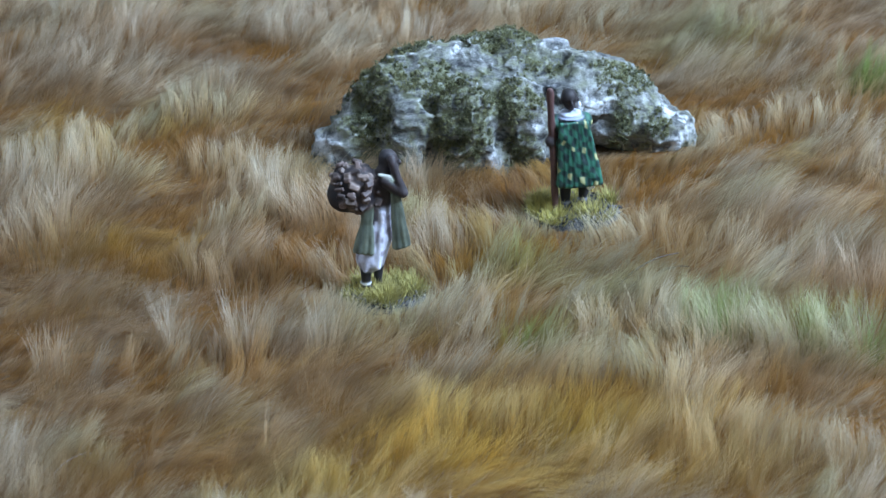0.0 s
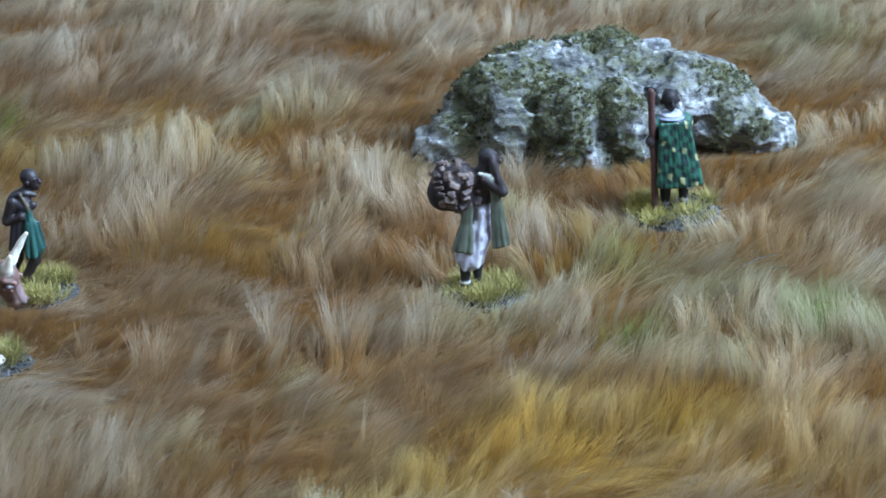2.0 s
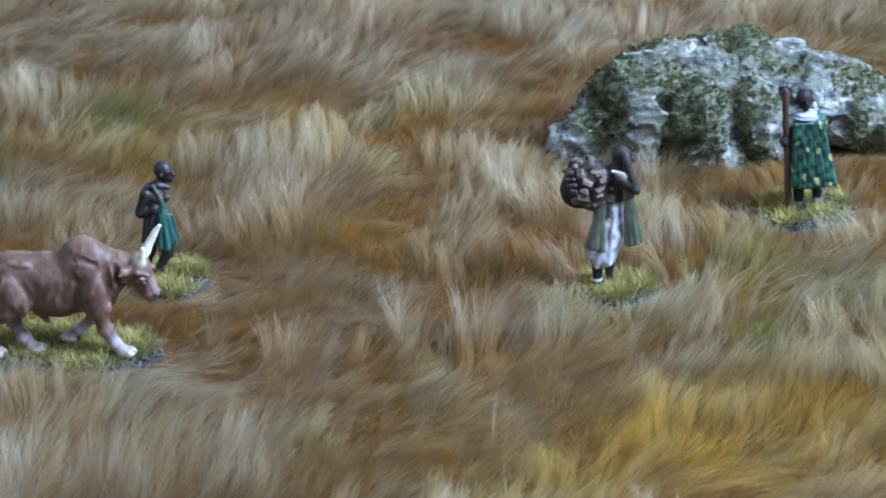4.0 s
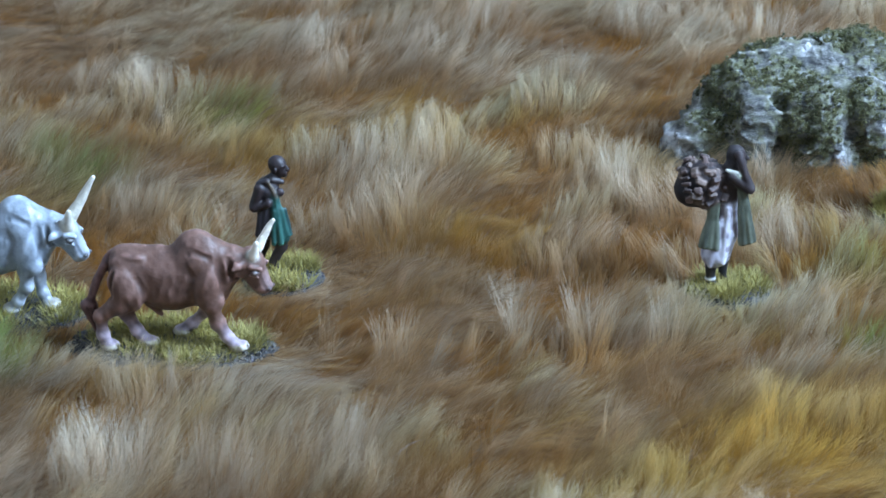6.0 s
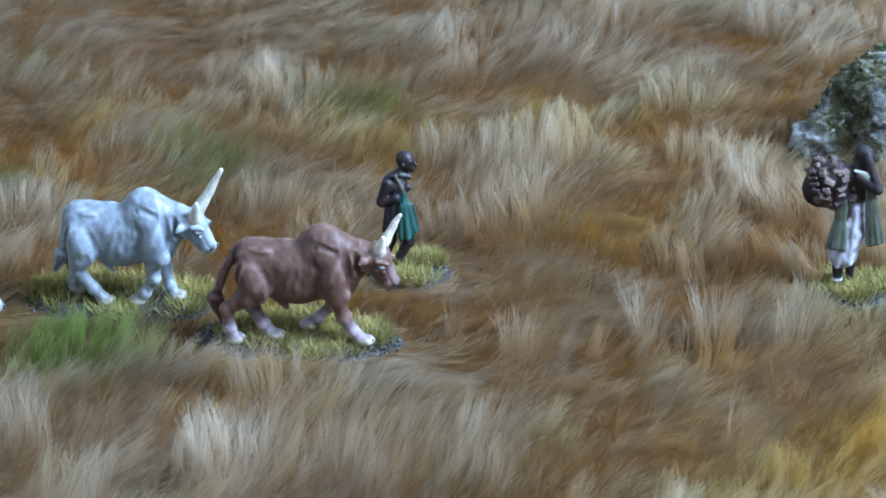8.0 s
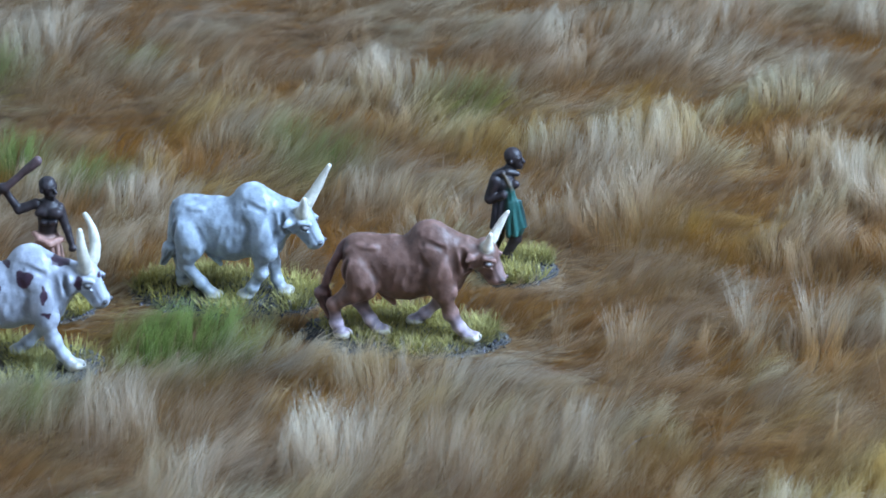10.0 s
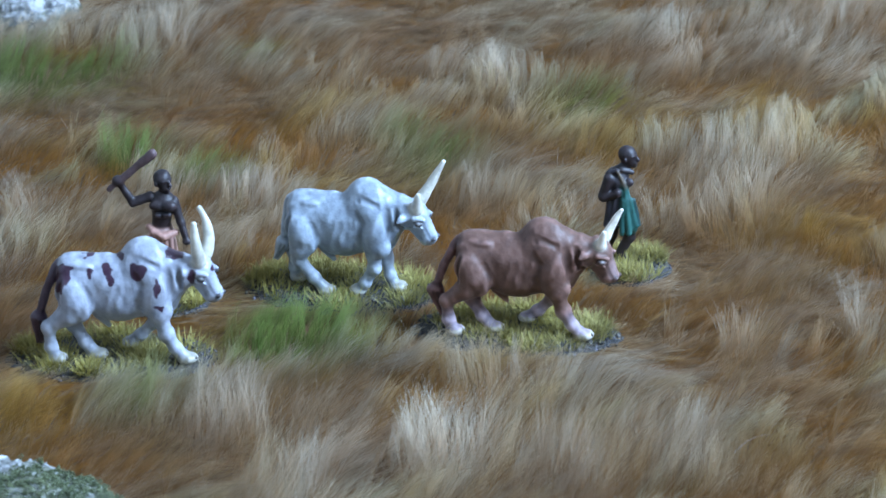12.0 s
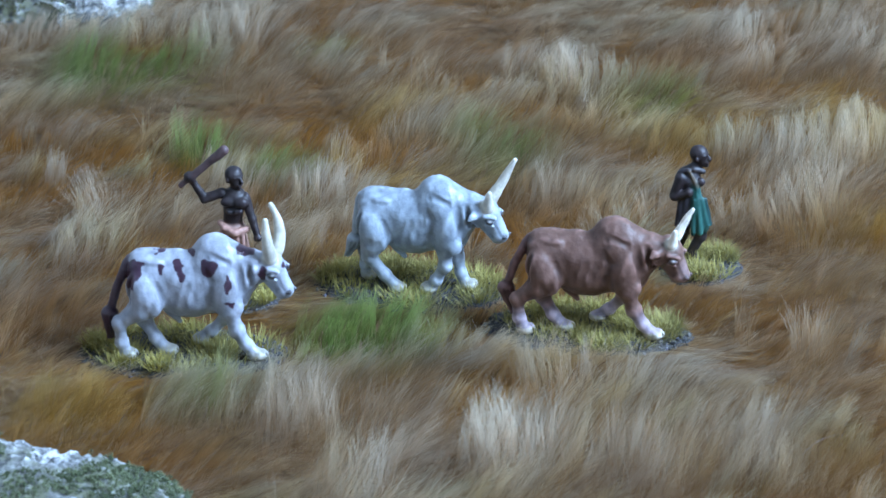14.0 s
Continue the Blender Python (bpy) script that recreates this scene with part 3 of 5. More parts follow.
WHITE, OFFWHITE, CHALK = (0.41, 0.435, 0.50), (0.345, 0.40, 0.46), (0.37, 0.415, 0.47)
BROWN, DARKBROWN, MAROON = (0.158, 0.082, 0.060), (0.080, 0.032, 0.027), (0.048, 0.022, 0.038)
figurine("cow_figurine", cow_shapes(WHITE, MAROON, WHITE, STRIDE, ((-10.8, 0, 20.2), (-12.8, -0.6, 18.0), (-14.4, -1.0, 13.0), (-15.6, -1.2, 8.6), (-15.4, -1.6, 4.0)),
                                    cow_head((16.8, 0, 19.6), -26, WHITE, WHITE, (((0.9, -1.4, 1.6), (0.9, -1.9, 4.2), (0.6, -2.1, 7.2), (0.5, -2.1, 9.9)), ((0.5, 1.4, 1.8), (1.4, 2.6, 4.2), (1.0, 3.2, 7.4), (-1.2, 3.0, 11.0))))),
         (-0.1150, 0.9020), 0.0, "white humped cow figurine with dark maroon spots and pale upright horns", "cow figurine", mat=PAINT_GLOSS, repaint=lambda v, c: spotted_paint(v, white_paint(v, c)), brush_highlight=(0.10, 0.10, 0.10, 0.35), group="herd of cow figurines")
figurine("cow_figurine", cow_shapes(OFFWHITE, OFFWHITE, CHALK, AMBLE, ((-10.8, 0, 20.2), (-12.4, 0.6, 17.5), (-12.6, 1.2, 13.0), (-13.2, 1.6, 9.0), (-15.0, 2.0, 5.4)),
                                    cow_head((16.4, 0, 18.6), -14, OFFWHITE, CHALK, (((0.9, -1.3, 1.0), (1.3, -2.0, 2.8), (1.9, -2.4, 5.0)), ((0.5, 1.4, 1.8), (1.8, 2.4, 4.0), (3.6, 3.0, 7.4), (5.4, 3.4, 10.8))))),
         (-0.0722, 0.9330), -7.0, "plain white humped cow figurine with one long raised horn", "cow figurine", mat=PAINT_GLOSS, repaint=white_paint, brush_highlight=(0.16, 0.17, 0.18, 0.5), size=(0.94, 1, 0.96), group="herd of cow figurines")
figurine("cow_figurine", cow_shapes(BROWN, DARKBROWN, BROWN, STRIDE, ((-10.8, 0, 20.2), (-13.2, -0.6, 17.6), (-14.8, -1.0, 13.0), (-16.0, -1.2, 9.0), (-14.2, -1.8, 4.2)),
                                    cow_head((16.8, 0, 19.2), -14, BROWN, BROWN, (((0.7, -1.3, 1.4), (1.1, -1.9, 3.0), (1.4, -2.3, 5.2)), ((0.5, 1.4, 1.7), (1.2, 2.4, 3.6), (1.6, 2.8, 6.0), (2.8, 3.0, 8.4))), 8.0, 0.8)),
         (-0.0362, 0.9135), -5.0, "reddish brown humped cow figurine with pale legs and white horns", "cow figurine", mat=PAINT, repaint=brown_paint, brush_highlight=(0.13, 0.085, 0.08, 0.8), size=(1, 1, 0.96), group="herd of cow figurines")

SKIN, INK, PINK = (0.024, 0.016, 0.017), (0.010, 0.009, 0.012), (0.33, 0.19, 0.15)
GREEN, TEAL, LILAC = (0.012, 0.075, 0.05), (0.013, 0.060, 0.052), (0.64, 0.64, 0.74)


def head_shapes(c, face, r=2.0, hair=INK, skin=SKIN):
    """A plain head of radius r, turned to the given side."""
    x, y, z = c
    fx, fy = face

    def to(ahead, side, up):
        return (x + r * (fx * ahead - fy * side), y + r * (fy * ahead + fx * side), z + r * up)

    deep = tuple(0.7 * v for v in skin)
    out = [lump(to(-0.06, 0, 0.16), (r * 0.92, r * 0.92, r * 0.98), skin, 0.4), lump(to(0.28, 0, -0.55), (r * 0.62, r * 0.6, r * 0.58), skin, 0.4),
           lump(to(-0.22, 0, 0.30), (r * 0.87, r * 0.87, r * 0.88), hair, 0.3), limb(to(0.82, 0, 0.08), to(1.04, 0, -0.28), 0.16 * r, 0.22 * r, skin, 0.2),
           limb(to(0.78, -0.2, -0.62), to(0.78, 0.2, -0.62), 0.19 * r, 0.19 * r, tuple(1.25 * v for v in skin), 0.12), lump(to(0.62, 0, -0.98), (r * 0.26, r * 0.26, r * 0.2), skin, 0.2)]
    for side in (-1, 1):
        out += [lump(to(-0.05, 0.95 * side, -0.12), (r * 0.2, r * 0.2, r * 0.32), skin, 0.12), limb(to(0.80, 0.12 * side, 0.20), to(0.62, 0.62 * side, 0.22), 0.10 * r, 0.09 * r, skin, 0.2),
                groove(to(0.92, 0.24 * side, 0.0), to(0.74, 0.56 * side, 0.02), 0.09 * r, 0.08 * r, deep, 0.15)]
    return out


# the porter with a bundle, who walks to the rock
g = np.random.default_rng(5)
porter = head_shapes((5.0, 0.4, 28.2), (1, 0), 2.0)
porter += limbs([(3.6, -0.5, 26.2), (3.4, 0, 24.0), (3.2, 0, 18.2)], [1.6, 2.5, 1.9], SKIN)
porter += limbs([(3.9, -2.3, 24.8), (7.2, -2.8, 22.4), (5.3, -2.2, 28.8)], [1.25, 1.05, 0.85], SKIN, 0.4)
porter += [lump((5.2, -1.9, 29.4), (1.0, 0.7, 0.9), SKIN, 0.4)]
porter += limbs([(3.2, 0, 18.2), (2.6, -0.2, 12.0), (0.6, -0.2, 7.0)], [2.0, 2.5, 2.95], LILAC, 0.5)
porter += [limb((3.0, -2.2, 17.6), (1.8, -2.7, 6.0), 0.5, 0.6, (0.60, 0.60, 0.68), 0.7), limb((1.6, -2.0, 15.6), (-0.8, -2.6, 5.4), 0.4, 0.5, (0.54, 0.54, 0.63), 0.7)]
porter += limbs([(-0.5, -1.2, 4.8), (-0.8, -1.2, 1.2), (0.4, -1.3, 0.5)], [1.2, 0.8, 0.6], INK, 0.4)
porter += limbs([(2.2, 1.0, 4.8), (1.9, 1.0, 1.2), (2.9, 1.0, 0.5)], [1.2, 0.8, 0.6], INK, 0.4)
porter += [lump((-0.8, -1.2, 2.0), (1.25, 1.2, 0.35), (0.6, 0.6, 0.64), 0.15)]
# fold highlights and shade put into the cloth's colour, tone by tone
for i in range(5):
    tone = ((0.145, 0.165, 0.12), (0.045, 0.054, 0.038), (0.095, 0.112, 0.08))[i % 3]
    porter.append(limb((5.2 + 0.28 * i, -2.3, 22.6), (5.4 + 0.68 * i, -2.5 - 0.25 * (i % 2), 10.2 + 0.12 * i), 0.4, 0.62, tone, 0.35))
for i in range(6):
    tone = ((0.145, 0.165, 0.12), (0.042, 0.050, 0.036), (0.10, 0.118, 0.082))[i % 3]
    porter.append(limb((-0.3 + 0.22 * i, -2.2, 19.0), (-2.7 + 0.62 * i, -2.6 - 0.3 * (i % 2), 10.0 - 0.1 * i), 0.4, 0.6, tone, 0.35))
porter += [limb((2.6, -2.3, 26.4), (5.0, -2.7, 25.8), 0.35, 0.45, (0.55, 0.56, 0.5), 0.2), lump((5.2, -2.9, 25.3), (0.5, 0.5, 0.55), (0.38, 0.42, 0.34), 0.2)]
porter += [lump((-3.0, 0.2, 22.9), (4.2, 4.0, 4.3), (0.016, 0.010, 0.013), 1.4), lump((-1.6, -0.4, 20.9), (3.4, 3.6, 2.9), (0.016, 0.010, 0.013), 1.4), lump((-4.4, 0, 21.2), (3.4, 3.4, 3.2), (0.012, 0.008, 0.010), 1.4), lump((-1.2, -0.2, 24.6), (3.2, 3.4, 2.8), (0.016, 0.010, 0.013), 1.4)]
for i in range(84):
    e, a = math.asin(1 - 2 * (i + 0.5) / 84), 2.39996 * i + g.uniform(-0.3, 0.3)
    d = np.array([math.cos(a) * math.cos(e), math.sin(a) * math.cos(e), math.sin(e)])
    if d[0] + 0.6 * d[2] < -0.72:
        continue
    tone = g.uniform(0.4, 1.0)
    turn = tuple(math.degrees(v) for v in Vector(d).to_track_quat("Z", "Y").to_euler())
    at = np.array((-2.4, 0.0, 22.8)) + np.sign(d) * np.abs(d) ** 0.8 * (4.9, 4.5, 4.7)
    dye = tuple(tone * v for v in ((0.12, 0.078, 0.066), (0.20, 0.145, 0.12), (0.07, 0.045, 0.040))[i % 3])
    along = np.array(Vector(d).to_track_quat("Z", "Y").to_matrix()) @ np.array((math.cos(3.0 * i), math.sin(3.0 * i), 0)) * g.uniform(0.3, 0.8)
    tilt = tuple(v + g.uniform(-32, 32) for v in turn)
    at = at + g.normal(0, 0.35, 3)
    porter += [chip(at, g.uniform((0.4, 0.3, 0.25), (1.05, 0.6, 0.5)), dye, 0.35, tilt), lump(at + along, g.uniform((0.35, 0.3, 0.2), (0.8, 0.5, 0.5)), dye, 0.1, turn)]
def skirt_paint(v, c):
    """Mauve blotches and thin dark lines on the pale skirt."""
    cloth = (c[:, 0] > 0.4) & (v[:, 2] < 18.5) & (v[:, 2] > 4.0)
    w = np.clip((wave3(v * (1, 1, 0.6), 0.9) - 0.48) * 5, 0, 1) * 0.75 * cloth
    w = np.maximum(w, 0.35 * cloth * np.clip((wave3(v * (1, 1, 0.3) + 21, 1.6) - 0.5) * 5, 0, 1))[:, None]
    return c * (1 - w) + np.array((0.20, 0.165, 0.21)) * w


figurine("porter_figurine", porter, (0.0741, 0.9315), 0.0, "painted miniature porter with a brown bundle and pale skirt", "figurine", 0.2, mat=PAINT_MATT, repaint=skirt_paint, brush_highlight=(0.03, 0.025, 0.025, 0.6))

# the elder with a long staff and a green cloak
elder = head_shapes((0.3, -0.2, 24.5), (0.15, -0.99), 1.9, (0.009, 0.008, 0.009), (0.014, 0.009, 0.010))
elder += limbs([(0.4, 0, 18.4), (0.8, 0, 14.0), (1.5, 0, 9.6)], [3.3, 3.8, 4.2], GREEN, 0.8)
elder += [lump((-2.6, -0.4, 19.6), (1.7, 2.0, 1.8), GREEN, 1.0), lump((3.4, -0.4, 19.6), (1.7, 2.0, 1.8), GREEN, 1.0)]
for i in range(9):
    x = -2.6 + 0.85 * i
    tone = (0.008, 0.045, 0.035) if i % 2 else (0.02, 0.12, 0.075)
    elder.append(limb((x * 0.8 + 0.2, -3.3, 20.2), (x * 1.22 + 1.0, -4.1 + 0.05 * (x - 1) ** 2, 6.6), 0.45, 0.8, tone, 0.25))
elder += [limb((-1.8, -3.4, 18.6), (4.8, -3.8, 8.2), 0.45, 0.7, GREEN, 0.5), limb((-2.4, -3.2, 15.4), (2.6, -4.3, 7.2), 0.4, 0.6, GREEN, 0.5), limb((1.6, -3.1, 20.0), (5.4, -3.3, 11.0), 0.4, 0.6, GREEN, 0.5)]
elder += [lump((0.3, -0.6, 21.6), (2.3, 2.2, 0.55), (0.45, 0.48, 0.56), 0.2), lump((0.35, -0.9, 21.0), (2.8, 2.5, 0.5), (0.26, 0.29, 0.38), 0.2),
          lump((2.3, -1.0, 23.6), (0.5, 0.4, 0.8), (0.65, 0.67, 0.72), 0.15)]
elder += limbs([(-0.8, -0.8, 7.0), (-1.0, -0.8, 1.4), (-1.2, -2.0, 0.5)], [1.5, 0.9, 0.7], INK, 0.4)
elder += limbs([(3.2, 0.2, 7.0), (3.0, 0.2, 1.4), (3.2, -1.0, 0.5)], [1.5, 0.9, 0.7], INK, 0.4)
elder += [lump((4.2, -2.2, 5.6), (1.1, 1.2, 1.1), (0.66, 0.66, 0.70), 0.3), lump((-1.0, -0.9, 1.5), (1.0, 1.0, 0.3), (0.4, 0.4, 0.44), 0.15), lump((3.0, 0.1, 1.6), (1.0, 1.0, 0.3), (0.4, 0.4, 0.44), 0.15)]
elder += limbs([(-4.0, -2.2, 27.6), (-3.6, -2.3, 14.0), (-3.2, -2.5, 0.0)], [0.78, 0.72, 0.72], (0.075, 0.032, 0.028), 0.2)
elder += [limb((-2.6, -1.4, 17.4), (-4.2, -2.3, 16.4), 1.0, 0.9, SKIN, 0.4), lump((-4.1, -2.5, 16.2), (1.1, 1.0, 1.1), SKIN, 0.3)]


def cloak_paint(v, c):
    """Small yellow and dark checks on the green cloak."""
    cloth = (c[:, 1] > 0.038) & (c[:, 0] < 0.03)
    u = (v[:, 0] - 0.6) / (0.95 + 0.05 * np.clip(20 - v[:, 2], 0, 20)) - 0.10 * v[:, 2]
    w = v[:, 2] * 0.62 + 0.30 * v[:, 0]
    u, w = u + 0.8 * (wave3(v, 2.2) - 0.5), w + 0.9 * (wave3(v + 17, 1.8) - 0.5)
    cu, cw = np.floor(u), np.floor(w)
    fu, fw = u - cu - 0.5, w - cw - 0.5
    cell = np.clip((0.46 - np.maximum(np.abs(fu), np.abs(fw))) / 0.1, 0, 1)
    tick = np.clip((0.5 - np.maximum(np.abs(fu) * 1.5, np.abs(fw) * 1.05)) / 0.12, 0, 1)
    odd = (cu + cw) % 2
    out = c.copy()
    for m, tone in ((cell * (odd == 0), (0.008, 0.020, 0.022)), (cell * (odd == 1), (0.022, 0.115, 0.070)), (tick * (odd == 1) * ((cw + 2 * cu) % 4 == 1), (0.46, 0.42, 0.20))):
        m = (0.85 * m * cloth)[:, None]
        out = out * (1 - m) + np.array(tone) * m
    return out


figurine("elder_figurine", elder, (0.1198, 0.9655), 0.0, "painted miniature elder in a green checked cloak holding a staff", "figurine", 0.2, mat=PAINT_MATT, repaint=cloak_paint, brush_highlight=(0.02, 0.02, 0.02, 0.5))

# the boy who walks ahead of the herd
boy = head_shapes((2.0, 0, 22.8), (0.95, -0.3), 1.95, SKIN)
boy += limbs([(1.2, 0, 20.6), (-0.4, 0, 18.0), (-0.6, 0, 11.0)], [1.1, 2.4, 2.2], (0.03, 0.025, 0.03), 0.6)
boy += limbs([(-2.0, -1.6, 18.6), (-3.2, -2.0, 14.6), (-0.4, -2.8, 15.6)], [1.2, 1.0, 0.85], SKIN, 0.4)
boy += [lump((-0.3, -2.8, 15.8), (0.9, 0.7, 0.8), SKIN, 0.3), limb((-0.2, -2.2, 20.2), (1.4, -2.4, 16.8), 0.35, 0.3, (0.10, 0.075, 0.05), 0.2)]
COAT = (0.022, 0.019, 0.024)
boy += [limb((-1.8 + 0.9 * i, -1.9 - 0.2 * (i % 2), 14.6), (-2.6 + 1.1 * i, -2.2, 8.4), 0.6, 0.7, COAT, 0.25) for i in range(3)]
boy += [limb((0.6, -1.2, 20.3), (2.6, -0.8, 19.6), 0.6, 0.5, (0.04, 0.033, 0.033), 0.3), limb((-2.2, -1.2, 19.6), (-0.4, -1.8, 20.3), 0.6, 0.6, COAT, 0.3), lump((2.0, -1.6, 17.6), (1.0, 0.8, 0.9), SKIN, 0.3)]
# teal folds lighter and darker in turn, their shading painted in
boy += [limb((0.9 + 0.7 * i, -2.9 + 0.3 * i, 14.0), (0.6 + 1.15 * i, -3.2 + 0.35 * i, 7.2 + 0.4 * i), 0.35, 0.5, ((0.028, 0.115, 0.10), (0.010, 0.040, 0.038))[i % 2], 0.2) for i in range(4)]
boy += limbs([(0.9, -1.6, 17.2), (1.4, -1.4, 12.0), (2.0, -1.2, 7.6)], [0.9, 1.5, 1.9], TEAL, 0.5)
boy += [limb((1.2, -2.4, 16.6), (2.0, -3.4, 7.0), 0.4, 0.6, (0.028, 0.12, 0.10), 0.4), limb((1.7, -2.2, 16.0), (3.5, -2.5, 8.4), 0.4, 0.6, (0.025, 0.105, 0.09), 0.4), limb((0.6, -2.4, 16.2), (0.5, -3.0, 6.6), 0.35, 0.5, (0.012, 0.06, 0.05), 0.3)]
boy += limbs([(2.2, -0.8, 7.0), (2.0, -0.8, 5.0), (0.0, -0.8, 1.4), (0.8, -0.9, 0.5)], [1.35, 1.2, 0.8, 0.65], SKIN, 0.4)
boy += limbs([(-0.6, 1.0, 9.0), (-1.6, 1.0, 5.0), (-2.6, 1.0, 1.2), (-1.8, 1.0, 0.5)], [1.4, 1.2, 0.8, 0.65], SKIN, 0.4)
figurine("boy_figurine", boy, (-0.0158, 0.9470), 0.0, "painted miniature boy in dark clothes with a teal wrap", "figurine", 0.18, mat=PAINT, brush_highlight=(0.018, 0.014, 0.015, 0.55))

# the herder behind the spotted cow
herder = head_shapes((0.9, -0.3, 25.4), (0.75, -0.66), 2.0)
herder += limbs([(0.9, 0, 23.0), (0.6, 0, 20.6), (0.0, 0, 14.4)], [1.0, 2.4, 1.75], SKIN, 0.7)
herder += [lump((-0.6, -1.9, 20.6), (1.5, 0.9, 1.1), SKIN, 0.5), lump((2.0, -1.8, 20.4), (1.5, 0.9, 1.1), SKIN, 0.5)]
herder += limbs([(-1.9, -0.3, 21.9), (-5.4, -0.8, 21.0), (-7.9, -1.0, 25.2)], [1.15, 0.95, 0.8], SKIN, 0.4)
herder += [lump((-8.1, -1.1, 25.8), (1.3, 1.1, 1.2), SKIN, 0.3), limb((-10.0, -1.2, 24.0), (-0.9, -1.2, 31.8), 0.65, 1.0, (0.085, 0.05, 0.05), 0.2)]
herder += limbs([(2.8, -0.4, 21.0), (4.2, -1.2, 16.6), (5.2, -2.2, 13.2)], [1.05, 0.85, 0.65], SKIN, 0.4)
herder += [lump((5.3, -2.4, 12.8), (0.95, 0.8, 0.8), SKIN, 0.3), limb((-0.4, -2.1, 18.6), (1.8, -2.1, 18.6), 0.5, 0.5, SKIN, 0.4), groove((0.7, -2.9, 21.4), (0.3, -2.4, 15.6), 0.3, 0.25, INK, 0.4), groove((-1.4, -2.4, 19.4), (2.8, -2.3, 19.2), 0.25, 0.25, INK, 0.4)]
herder += limbs([(-2.3, -1.2, 15.6), (-1.4, -2.2, 14.9), (0.8, -2.9, 14.1), (3.0, -1.6, 14.6)], [0.75, 0.8, 0.75, 0.7], (0.40, 0.22, 0.17), 0.2)
herder += [limb((-2.0 + 1.0 * i, -2.3 - 0.2 * (i % 2), 14.6), (-3.0 + 1.4 * i, -2.8, 8.5), 0.45, 0.55, (0.36, 0.20, 0.16), 0.25) for i in range(5)]
herder += limbs([(0.0, 0, 13.6), (0.2, 0, 8.0)], [2.7, 3.3], PINK, 0.5)
herder += limbs([(-1.2, 0, 8.0), (-1.6, 0, 1.2), (-0.8, -0.6, 0.5)], [1.4, 0.8, 0.65], SKIN, 0.4)
herder += limbs([(1.8, 0, 8.0), (2.2, 0, 1.2), (3.0, -0.6, 0.5)], [1.4, 0.8, 0.65], SKIN, 0.4)
figurine("herder_figurine", herder, (-0.1086, 0.9300), 0.0, "painted miniature herder with bare chest raising a wooden club", "figurine", 0.18, mat=PAINT, brush_highlight=(0.022, 0.018, 0.020, 0.7))


